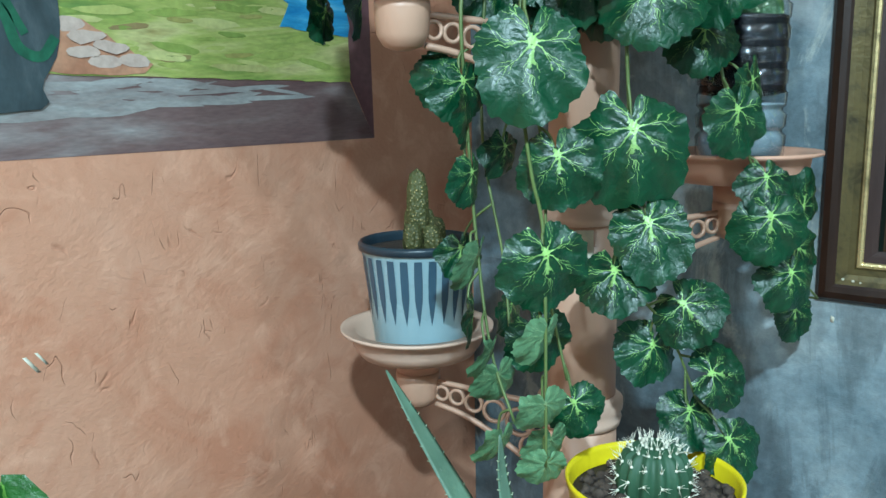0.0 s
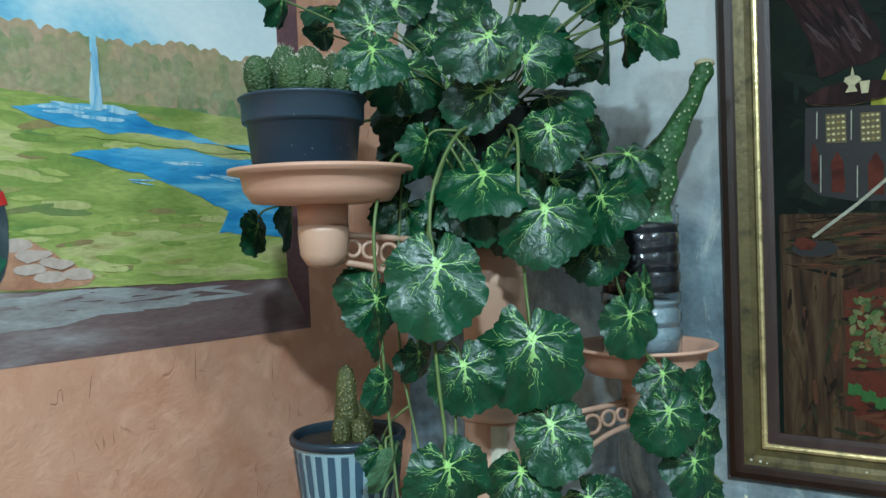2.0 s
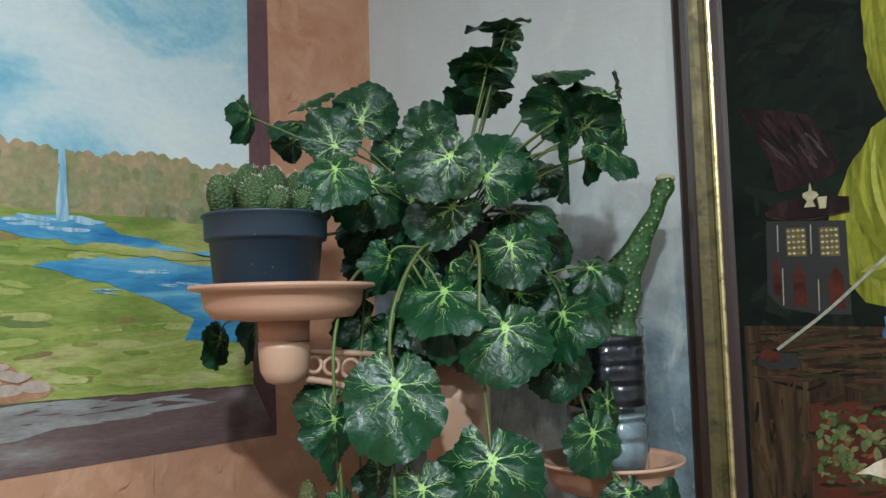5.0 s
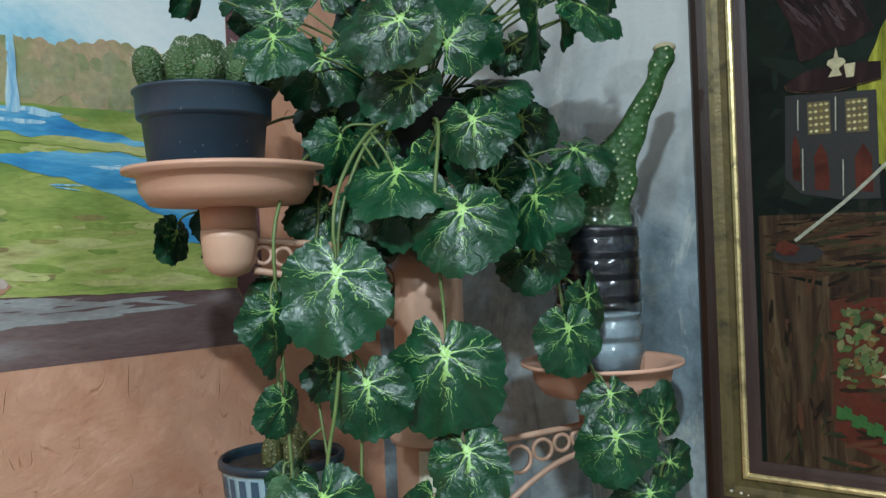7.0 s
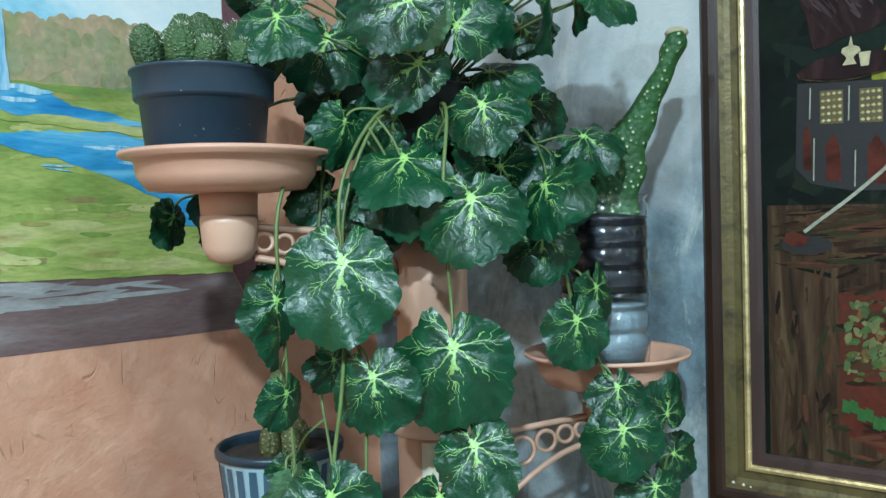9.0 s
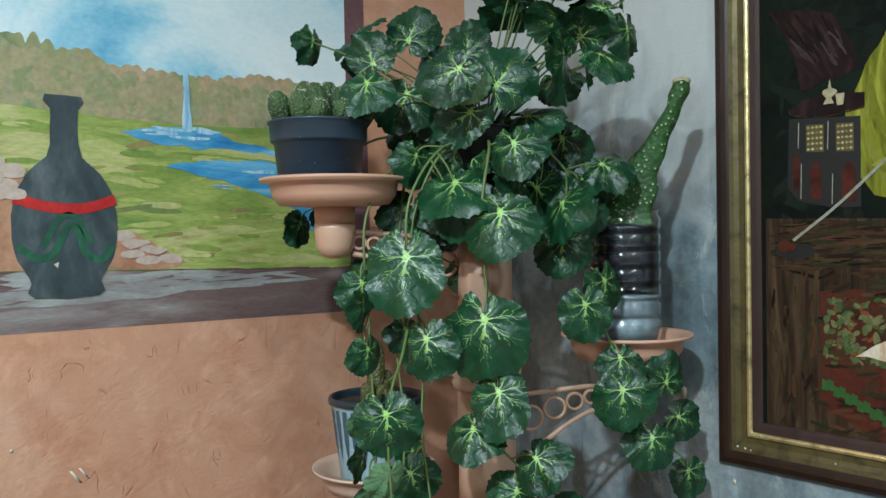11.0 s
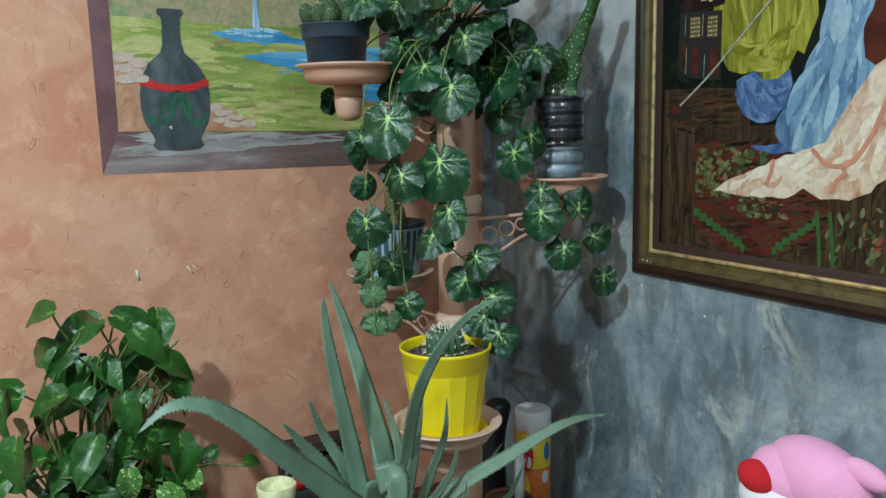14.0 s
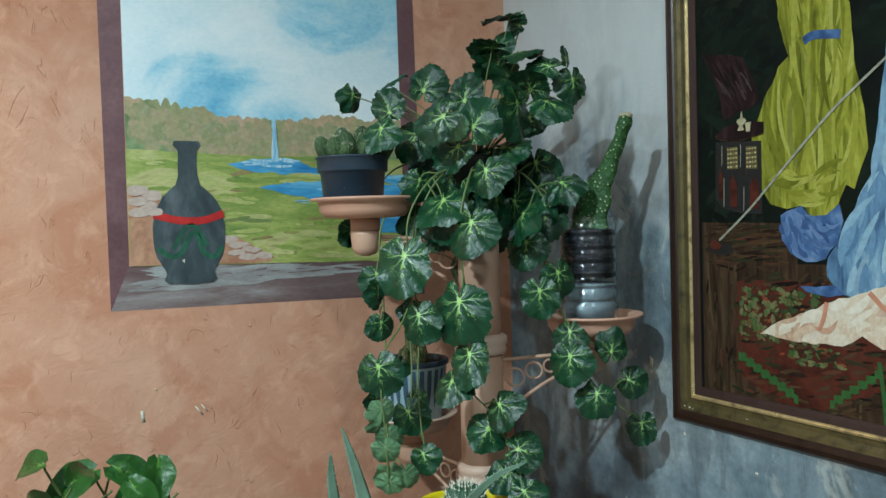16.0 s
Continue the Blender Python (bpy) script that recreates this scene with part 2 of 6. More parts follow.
GRASSDABS = islands("meadow_dabs", [(0.0, (122, 144, 72)), (0.25, (144, 160, 82)), (0.5, (168, 176, 100)), (0.7, (186, 186, 124)), (0.84, (150, 148, 84)), (0.93, (144, 126, 86)), (1.0, (100, 138, 76))])
RIVER = brushed("painted_river", [(0.3, (30, 108, 166)), (0.5, (66, 150, 196)), (0.66, (122, 186, 214)), (0.8, (190, 218, 228))], 10, (0.6, 1, 4))
FOAM = brushed("painted_white_water", [(0.35, (104, 172, 208)), (0.6, (188, 216, 228))], 22, (3, 1, 0.6))
ROCK = islands("painted_rocks", [(0.0, (190, 166, 152)), (0.4, (204, 190, 180)), (0.7, (172, 138, 120)), (1.0, (212, 204, 196))])
EARTH = brushed("painted_earth", [(0.35, (168, 118, 92)), (0.65, (196, 150, 120))], 20)
VASEPAINT = brushed("painted_dark_vase", [(0.3, (44, 54, 58)), (0.5, (62, 74, 78)), (0.72, (98, 106, 110))], 11, (1.6, 1, 0.8))
VASERED = brushed("painted_red_band", [(0.35, (176, 34, 34)), (0.7, (206, 52, 46))], 30)
VASEGREEN = brushed("painted_green_scroll", [(0.35, (32, 78, 60)), (0.7, (46, 104, 76))], 40)
BEIGE = painted("beige_stand_plastic", lin(198, 158, 134), 0.42, 0.10, 9, dirt=0.15)
BEIGEPALE = painted("pale_beige_plastic", lin(208, 176, 156), 0.45, 0.10, 9)
SAUCERCLAY = painted("terracotta_plastic", lin(206, 158, 134), 0.4, 0.12, 9, dirt=0.1)
DARKPOT = painted("dark_blue_grey_plastic", lin(46, 62, 76), 0.38, 0.15, 12, dirt=0.35)
PALEBLUE = painted("pale_blue_glaze", lin(176, 208, 218), 0.28, 0.05, 12)
STRIPE = painted("slate_blue_glaze", lin(62, 88, 106), 0.35, 0.12, 30)
SLATE = painted("dark_slate_glaze", lin(40, 54, 64), 0.3, 0.15, 30)
YELLOW = painted("yellow_plastic", lin(226, 204, 28), 0.3, 0.06, 10)
BLACK = painted("black_plastic", lin(24, 25, 28), 0.4, 0.2, 20)
SOIL = painted("dark_soil", lin(52, 40, 32), 0.95, 0.6, 70, bump=0.9, grain=300)
GREENSTEM = painted("yellow_green_stem", lin(96, 114, 64), 0.5, 0.2, 30)
SPINE = painted("white_spines", lin(232, 228, 210), 0.6, 0.1, 30)
VINELEAF = leaf_paint("vine_leaf", lin(5, 30, 18), lin(14, 68, 40), lin(164, 206, 116), 7, 0.013, heart=0.13, glossy=0.34, web_share=0.16)
VINEBACK = leaf_paint("pale_leaf_back", lin(70, 110, 76), lin(100, 138, 100), lin(150, 178, 130), 9, 0.006, 0.06, 0.45)
POTHOS = leaf_paint("pothos_leaf", lin(16, 52, 20), lin(42, 92, 32), lin(104, 150, 62), 2, 0.010, 0.03, 0.3)
POTHOSVAR = leaf_paint("variegated_pothos_leaf", lin(44, 96, 40), lin(92, 146, 66), lin(190, 210, 140), 2, 0.010, 0.03, 0.3, lin(206, 220, 160))
WOOD = painted("dark_red_brown_wood", lin(72, 34, 24), 0.35, 0.35, 8, (1, 9, 9))
WOODFRAME = painted("dark_walnut_wood", lin(42, 25, 17), 0.34, 0.4, 7, (6, 6, 1))


def gold_leaf(name, c, rough, metal):
    m = Nodes(name, rough, metal)
    v = m.coords("Object")
    wear = m.noise(v, 40, 5, 0.6, 0.5)
    col = m.ramp(wear, (0.3, scaled(c, 0.35)), (0.5, c), (0.75, scaled(c, 1.3)))
    m.bump(m.noise(v, 160, 3), 0.25, 0.002)
    return m.done(col, m.math("MULTIPLY_ADD", wear, -0.3, rough + 0.15))


GOLD = gold_leaf("worn_bright_gold", lin(230, 206, 150), 0.32, 0.75)
OLDGOLD = gold_leaf("dull_olive_gold", lin(94, 82, 50), 0.45, 0.45)
SLIP = painted("purple_brown_slip", lin(56, 38, 34), 0.4, 0.2, 12, (5, 5, 1))
CANVAS = brushed("dark_green_oil_paint", [(0.3, (8, 12, 10)), (0.5, (16, 26, 19)), (0.7, (30, 42, 30)), (0.85, (54, 50, 36))], 9, (1, 1, 1), 0.6)
FLOORPAINT = brushed("brown_plank_oil_paint", [(0.3, (34, 26, 20)), (0.5, (66, 48, 34)), (0.72, (98, 78, 56))], 16, (1, 5, 0.5), 0.6)
CARPETRED = brushed("carpet_red_oil_paint", [(0.3, (56, 26, 20)), (0.55, (96, 46, 34)), (0.78, (74, 50, 36))], 16, (1, 1, 1), 0.6)
CARPETDABS = islands("carpet_dabs", [(0.0, (40, 62, 34)), (0.3, (92, 108, 66)), (0.55, (128, 124, 84)), (0.8, (60, 96, 48)), (1.0, (150, 70, 50))], 0.6)
CARPETGREEN = islands("carpet_green_border", [(0.0, (40, 78, 38)), (0.5, (66, 110, 58)), (1.0, (30, 64, 38))], 0.6)
YELLOWROBE = brushed("yellow_drapery_oil_paint", [(0.3, (88, 90, 26)), (0.46, (138, 140, 46)), (0.6, (176, 176, 68)), (0.8, (204, 200, 108))], 13, (1, 5, 0.8), 0.6)
BLUECLOTH = brushed("blue_drapery_oil_paint", [(0.3, (60, 88, 124)), (0.5, (110, 150, 182)), (0.7, (162, 196, 212))], 13, (1, 3, 0.9), 0.6)
CREAM = brushed("cream_drapery_oil_paint", [(0.28, (176, 112, 84)), (0.42, (214, 178, 148)), (0.58, (236, 218, 192)), (0.8, (246, 238, 220))], 13, (1, 2, 1.3), 0.6)
DEEPBLUE = brushed("deep_blue_oil_paint", [(0.3, (40, 62, 106)), (0.55, (82, 116, 164)), (0.78, (140, 168, 204))], 24, (1, 1, 1), 0.6)
REDBROWN = brushed("red_brown_oil_paint", [(0.3, (28, 18, 18)), (0.55, (46, 28, 28)), (0.75, (72, 48, 46))], 18, (1, 2, 0.7), 0.6)
LATTICE = islands("lantern_dabs", [(0.0, (190, 176, 110)), (0.5, (222, 212, 160)), (1.0, (150, 128, 70))], 0.6)
INK = painted("black_oil_paint", lin(18, 15, 14), 0.6, 0.3, 20)
YELLOWDABS = islands("yellow_folds", [(0.0, (104, 106, 32)), (0.3, (138, 140, 46)), (0.6, (168, 168, 64)), (0.88, (190, 188, 92)), (1.0, (84, 90, 30))], 0.6)
BLUEDABS = islands("blue_folds", [(0.0, (92, 132, 166)), (0.35, (124, 164, 194)), (0.7, (150, 186, 206)), (0.9, (176, 206, 218)), (1.0, (82, 120, 156))], 0.6)
NAVYDABS = islands("navy_folds", [(0.0, (54, 78, 124)), (0.4, (84, 116, 164)), (0.8, (122, 152, 194)), (1.0, (64, 92, 140))], 0.6)
CREAMDABS = islands("cream_folds", [(0.0, (214, 168, 140)), (0.2, (230, 204, 176)), (0.5, (240, 224, 200)), (0.85, (246, 236, 216)), (1.0, (204, 150, 122))], 0.6)
DARKDABS = islands("dark_ground_dabs", [(0.0, (24, 20, 16)), (0.3, (58, 40, 28)), (0.55, (88, 66, 44)), (0.8, (40, 48, 30)), (1.0, (104, 60, 44))], 0.6)
CURTAINDABS = islands("dull_red_folds", [(0.0, (24, 17, 18)), (0.4, (46, 29, 30)), (0.75, (64, 44, 44)), (1.0, (84, 72, 72))], 0.6)
NIGHTDABS = islands("dark_green_brushwork", [(0.0, (10, 18, 14)), (0.35, (18, 30, 23)), (0.65, (25, 39, 30)), (0.85, (36, 40, 30)), (1.0, (14, 22, 20))], 0.6)
PANELOCHRE = painted("ochre_oil_paint", lin(86, 74, 40), 0.6, 0.3, 60)
JUGPAINT = painted("pale_brass_oil_paint", lin(176, 166, 130), 0.6, 0.4, 120)
PIPE = painted("grey_ivory_oil_paint", lin(150, 150, 132), 0.4, 0.4, 90)
REDCLAY = painted("pink_clay_oil_paint", lin(190, 128, 102), 0.4, 0.2, 40)
BONE = painted("ivory_oil_paint", lin(200, 194, 174), 0.4, 0.2, 60)


# ---- builders ----
def mesh_of(bm, material, smooth=True):
    me = bpy.data.meshes.new("mesh")
    bmesh.ops.recalc_face_normals(bm, faces=bm.faces[:])
    bm.to_mesh(me)
    bm.free()
    for m in material if isinstance(material, (list, tuple)) else (material,):
        me.materials.append(m)
    if smooth:
        me.shade_smooth()
    return me


def thing(name, label, category, x=0, y=0, z=0, group=""):
    ob = new(name)
    ob.location = (x, y, z)
    ob.empty_display_size = 0.02
    return tagged(ob, label, category, group)


def part(name, bm, material, parent, label="", smooth=True):
    ob = new(name, bm if isinstance(bm, bpy.types.Mesh) else mesh_of(bm, material, smooth))
    ob.parent = parent
    if parent.type == "EMPTY":
        ob.matrix_parent_inverse = Matrix.Translation(parent.location).inverted()
    if label:
        ob["label"] = label
    return ob


def single(name, bm, material, label, category, kind="", smooth=True, group=""):
    return tagged(new(name, mesh_of(bm, material, smooth)), label, category, group, kind)


def box(bm, x0, y0, z0, x1, y1, z1, bevel=0.0):
    v = [bm.verts.new((x, y, z)) for x in (x0, x1) for y in (y0, y1) for z in (z0, z1)]
    fs = [bm.faces.new([v[i] for i in q]) for q in ((0, 1, 3, 2), (4, 6, 7, 5), (0, 4, 5, 1), (2, 3, 7, 6), (0, 2, 6, 4), (1, 5, 7, 3))]
    if bevel:
        bmesh.ops.bevel(bm, geom=list({e for f in fs for e in f.edges}), offset=bevel, segments=2, affect="EDGES")
    return bm


def lathe(profile, x=0.0, y=0.0, seg=48, bm=None, flute=0.0, flutes=0, closed=False):
    """Turned form from (radius, height) pairs."""
    bm = bm or bmesh.new()
    rings = []
    for r, z in profile:
        if r < 1e-5:
            rings.append([bm.verts.new((x, y, z))])
        else:
            rings.append([bm.verts.new((x + r * (1 - flute * (0.5 + 0.5 * math.cos(flutes * a))) * math.cos(a), y + r * (1 - flute * (0.5 + 0.5 * math.cos(flutes * a))) * math.sin(a), z)) for a in (2 * math.pi * i / seg for i in range(seg))])
    for a, b in zip(rings, rings[1:]):
        for i in range(seg):
            j = (i + 1) % seg
            if len(a) == 1 and len(b) > 1:
                bm.faces.new((a[0], b[i], b[j]))
            elif len(b) == 1 and len(a) > 1:
                bm.faces.new((a[i], a[j], b[0]))
            elif len(a) > 1:
                bm.faces.new((a[i], a[j], b[j], b[i]))
    return bm


def smooth_path(points, n):
    """Catmull-Rom through the points."""
    p = [Vector(q) for q in points]
    p = [p[0] * 2 - p[1]] + p + [p[-1] * 2 - p[-2]]
    out = []
    for i in range(1, len(p) - 2):
        for k in range(n):
            t = k / n
            a, b, c, d = p[i - 1], p[i], p[i + 1], p[i + 2]
            out.append(0.5 * ((2 * b) + (c - a) * t + (2 * a - 5 * b + 4 * c - d) * t * t + (3 * b - a - 3 * c + d) * t ** 3))
    return out + [p[-2].copy()]


def tube(points, r0, r1=None, seg=6, n=5, bm=None):
    """Tapered tube along a smooth path."""
    bm = bm or bmesh.new()
    path = smooth_path(points, n)
    r1 = r0 if r1 is None else r1
    side = None
    rings = []
    for i, q in enumerate(path):
        d = (path[min(i + 1, len(path) - 1)] - path[max(i - 1, 0)]).normalized()
        if side is None:
            side = d.orthogonal().normalized()
        side = (side - d * side.dot(d)).normalized()
        up = d.cross(side)
        r = r0 + (r1 - r0) * i / (len(path) - 1)
        rings.append([bm.verts.new(q + (side * math.cos(a) + up * math.sin(a)) * r) for a in (2 * math.pi * k / seg for k in range(seg))])
    for a, b in zip(rings, rings[1:]):
        for k in range(seg):
            bm.faces.new((a[k], a[(k + 1) % seg], b[(k + 1) % seg], b[k]))
    bm.faces.new(rings[0][::-1])
    bm.faces.new(rings[-1])
    return bm


def ball(x, y, z, rx, ry=None, rz=None, bm=None, sub=3, turn=None):
    bm = bm or bmesh.new()
    m = Matrix.Translation((x, y, z)) @ (turn or Matrix()) @ Matrix.Diagonal((rx, ry or rx, rz or rx, 1))
    bmesh.ops.create_icosphere(bm, subdivisions=sub, radius=1, matrix=m)
    return bm


# a flat painted shape on the terracotta wall (x, z) or on the canvas (s, z)
def wall_a(u, z, off):
    return Vector((u, WALL_Y - off, z))


def wall_b(u, z, off):
    q = CORNER + ALONG * u + OUT * off
    return Vector((q.x, q.y, z))


FLUSH = 0.3  # paint lies close on its wall


def flat(points, place, off, wobble=0.0, fine=14, thick=0.0006, bm=None, seed=0, base=0.0003):
    """A thin patch of paint with a slightly uneven outline."""
    bm = bm or bmesh.new()
    pts = []
    for i, (u, z) in enumerate(points):
        u2, z2 = points[(i + 1) % len(points)]
        n = max(1, int(math.hypot(u2 - u, z2 - z) / 0.012)) if wobble else 1
        for k in range(n):
            t = k / n
            a, b = u + (u2 - u) * t, z + (z2 - z) * t
            if wobble:
                a += wobble * noise.noise((a * fine * 4, b * fine * 4, seed))
                b += wobble * noise.noise((a * fine * 4, b * fine * 4, seed + 9.5))
            pts.append((a, b))
    front = [bm.verts.new(place(a, b, FLUSH * (off + thick))) for a, b in pts]
    back = [bm.verts.new(place(a, b, FLUSH * base)) for a, b in pts]
    f = bm.faces.new(front)
    for i in range(len(pts)):
        j = (i + 1) % len(pts)
        bm.faces.new((front[i], back[i], back[j], front[j]))
    f.normal_update()
    bmesh.ops.triangulate(bm, faces=[f])
    return bm


def dabs(place, off, count, area, size, aspect, tilt=0.0, seed=1, bm=None, spread=0.3):
    """Loose brush dabs inside a rectangle (u0, z0, u1, z1)."""
    rnd = random.Random(seed)
    bm = bm or bmesh.new()
    for _ in range(count):
        u, z = rnd.uniform(area[0], area[2]), rnd.uniform(area[1], area[3])
        s = size * rnd.uniform(0.6, 1.5)
        a = tilt + rnd.gauss(0, spread)
        ring = []
        for k in range(9):
            t = 2 * math.pi * k / 9
            p, q = s * math.cos(t) * rnd.uniform(0.8, 1.1), s * aspect * math.sin(t) * rnd.uniform(0.7, 1.1)
            ring.append(bm.verts.new(place(u + p * math.cos(a) - q * math.sin(a), z + p * math.sin(a) + q * math.cos(a), FLUSH * (off + rnd.uniform(0, 0.0006)))))
        bm.faces.new(ring)
    return bm


def inside(u, z, poly):
    hit = False
    for (a, b), (c, d) in zip(poly, poly[1:] + poly[:1]):
        if (b > z) != (d > z) and u < (c - a) * (z - b) / (d - b) + a:
            hit = not hit
    return hit


def strokes(poly, place, off, count, size, aspect, tilt, seed, spread=0.25):
    """Brush dabs that fill a painted shape."""
    rnd = random.Random(seed)
    us, zs = [p[0] for p in poly], [p[1] for p in poly]
    bm = bmesh.new()
    for _ in range(count):
        u, z = rnd.uniform(min(us), max(us)), rnd.uniform(min(zs), max(zs))
        s, a = size * rnd.uniform(0.5, 1.4), (tilt(u, z) if callable(tilt) else tilt) + rnd.gauss(0, spread)
        ends = [(u + k * s * math.cos(a), z + k * s * math.sin(a)) for k in (-1, 1)]
        if not (inside(u, z, poly) and all(inside(*q, poly) for q in ends)):
            continue
        ring = []
        for k in range(10):
            t = 2 * math.pi * k / 10
            p, q = s * math.cos(t) * rnd.uniform(0.85, 1.1), s * aspect * math.sin(t) * rnd.uniform(0.6, 1.2)
            ring.append(bm.verts.new(place(u + p * math.cos(a) - q * math.sin(a), z + p * math.sin(a) + q * math.cos(a), FLUSH * (off + rnd.uniform(0, 0.0008)))))
        bm.faces.new(ring)
    return bm


def folds(poly, place, off, count, size, width, tilt, seed, bend=0.25):
    """Long tapered brush strokes that bend like folds of cloth inside a painted shape."""
    rnd = random.Random(seed)
    us, zs = [p[0] for p in poly], [p[1] for p in poly]
    bm = bmesh.new()
    for _ in range(count):
        u, z = rnd.uniform(min(us), max(us)), rnd.uniform(min(zs), max(zs))
        s, w = size * rnd.uniform(0.5, 1.3), width * rnd.uniform(0.5, 1.4)
        a, c = tilt(u, z) + rnd.gauss(0, 0.09), rnd.uniform(-bend, bend)
        line = []
        for k in range(-4, 5):
            t = k / 4
            p, q = s * t, c * s * t * t
            line.append((u + p * math.cos(a) - q * math.sin(a), z + p * math.sin(a) + q * math.cos(a), w * (1 - t * t) ** 0.6 + 0.0002))
        if not all(inside(x, y, poly) for x, y, _ in line):
            continue
        d = FLUSH * (off + rnd.uniform(0, 0.0009))
        left = [bm.verts.new(place(x - h * math.sin(a), y + h * math.cos(a), d)) for x, y, h in line]
        right = [bm.verts.new(place(x + h * math.sin(a), y - h * math.cos(a), d)) for x, y, h in line]
        for k in range(8):
            bm.faces.new((left[k], left[k + 1], right[k + 1], right[k]))
    return bm


def ribbon(points, width, place, off, bm=None, n=6, thick=0.0006):
    """A painted stroke of even width."""
    bm = bm or bmesh.new()
    path = smooth_path([(u, z, 0) for u, z in points], n)
    left, right = [], []
    for i, q in enumerate(path):
        d = (path[min(i + 1, len(path) - 1)] - path[max(i - 1, 0)]).normalized()
        k = Vector((-d.y, d.x, 0)) * width / 2
        left.append(bm.verts.new(place(q.x + k.x, q.y + k.y, FLUSH * (off + thick))))
        right.append(bm.verts.new(place(q.x - k.x, q.y - k.y, FLUSH * (off + thick))))
    for i in range(len(path) - 1):
        bm.faces.new((left[i], left[i + 1], right[i + 1], right[i]))
    return bm


# ---- the room ----
def setting(name, bm, material, label):
    return single(name, bm, material, label, name.split("_")[0], "structure", smooth=False)


setting("wall_north", box(bmesh.new(), -2.2, WALL_Y, 0, 1.25, WALL_Y + 0.15, 2.6), TERRACOTTA, "terracotta orange trowelled plaster wall")
bm = bmesh.new()
q = [wall_b(-0.0, 0, 0), wall_b(3.6, 0, 0), wall_b(3.6, 0, -0.15), wall_b(-0.0, 0, -0.15)]
lo, hi = [bm.verts.new((p.x, p.y, 0)) for p in q], [bm.verts.new((p.x, p.y, 2.6)) for p in q]
bm.faces.new(lo), bm.faces.new(hi)
for i in range(4):
    bm.faces.new((lo[i], lo[(i + 1) % 4], hi[(i + 1) % 4], hi[i]))
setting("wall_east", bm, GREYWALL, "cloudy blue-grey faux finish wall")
# Unseen walls and ceiling, added to close the room and bounce lamp light.
setting("wall_west", box(bmesh.new(), -2.35, -2.8, 0, -2.2, WALL_Y + 0.15, 2.6), PLAINWALL, "unseen plain warm grey wall added to close the room")
setting("wall_south", box(bmesh.new(), -2.2, -2.95, 0, 1.4, -2.8, 2.6), PLAINWALL, "unseen plain warm grey wall added to close the room")
setting("floor", box(bmesh.new(), -2.35, -2.95, -0.1, 1.4, WALL_Y + 0.15, 0), FLOORTILE, "beige tiled floor")
setting("ceiling", box(bmesh.new(), -2.35, -2.95, 2.6, 1.4, WALL_Y + 0.15, 2.7), CEILPAINT, "unseen white painted ceiling added over the room")

# pale wall chips and scratches on the terracotta wall
chips = thing("wall_chips", "small white chips in the terracotta plaster", "wall damage", 0.3, WALL_Y, 1.13)
for u, z, w, h, lean in ((0.216, 1.099, 0.006, 0.022, 0.1), (0.317, 1.099, 0.004, 0.018, 0.7), (0.327, 1.103, 0.003, 0.014, 0.7), (0.240, 1.147, 0.004, 0.004, 0)):
    c = flat([(u - w / 2 - lean * h / 2, z + h / 2), (u + w / 2 - lean * h / 2, z + h / 2), (u + w / 2 + lean * h / 2, z - h / 2), (u - w / 2 + lean * h / 2, z - h / 2)], wall_a, 0.001)
    part("chip", c, BONE, chips)
for s, z, w, h in ((0.680, 1.046, 0.006, 0.006), (0.453, 1.188, 0.010, 0.020), (0.530, 1.075, 0.005, 0.009), (0.452, 1.170, 0.006, 0.008), (0.62, 0.99, 0.003, 0.003), (0.80, 1.02, 0.003, 0.003)):
    part("chip", flat([(s - w / 2, z - h / 3), (s - w / 3, z + h / 2), (s + w / 2, z + h / 4), (s + w / 4, z - h / 2)], wall_b, 0.001), BONE, chips)
tagged(chips, kind="structure")

# unseen round housings added at the lamps, the last at the fill lamp
for lx, ly, _, _ in LAMPS:
    fixture = thing("added_lamp_housing", "added unseen white round lamp housing with a recessed disc", "ceiling light", lx, ly, 2.6, "ceiling lights")
    part("housing", lathe([(0, 2.6), (0.12, 2.6), (0.125, 2.58), (0.12, 2.485), (0.112, 2.48), (0.105, 2.50), (0, 2.50)], lx, ly), CEILPAINT, fixture)

# ---- painted window on the terracotta wall ----
mural = thing("mural", "painted window with river landscape on the wall", "mural", 0.47, WALL_Y, 1.3)


def mural_part(name, bm, material, label="", smooth=False):
    return part(name, bm, material, mural, label, smooth)


TOP_IN, TOP_OUT = 2.12, 2.17
mural_part("reveal", flat([(0.168, 1.298), (0.202, 1.379), (0.204, TOP_IN), (0.162, TOP_OUT)], wall_a, 0.001), MAUVE, "mauve brown painted reveal")
mural_part("reveal", flat([(0.791, 1.294), (0.778, TOP_OUT), (0.744, TOP_IN), (0.750, 1.372)], wall_a, 0.001), MAUVE)
mural_part("reveal", flat([(0.162, TOP_OUT), (0.204, TOP_IN), (0.744, TOP_IN), (0.778, TOP_OUT)], wall_a, 0.001), MAUVE)
mural_part("painted_sill", flat([(0.168, 1.298), (0.791, 1.294), (0.750, 1.368), (0.202, 1.379)], wall_a, 0.001), SILLPAINT, "grey and mauve painted sill")
tagged(mural_part("sill_light", folds([(0.183, 1.308), (0.262, 1.318), (0.40, 1.334), (0.70, 1.350), (0.735, 1.367), (0.204, 1.376)], wall_a, 0.002, 150, 0.060, 0.0034, lambda u, z: 0.02, 61, 0.02), SILLLIGHT), kind="stuff")
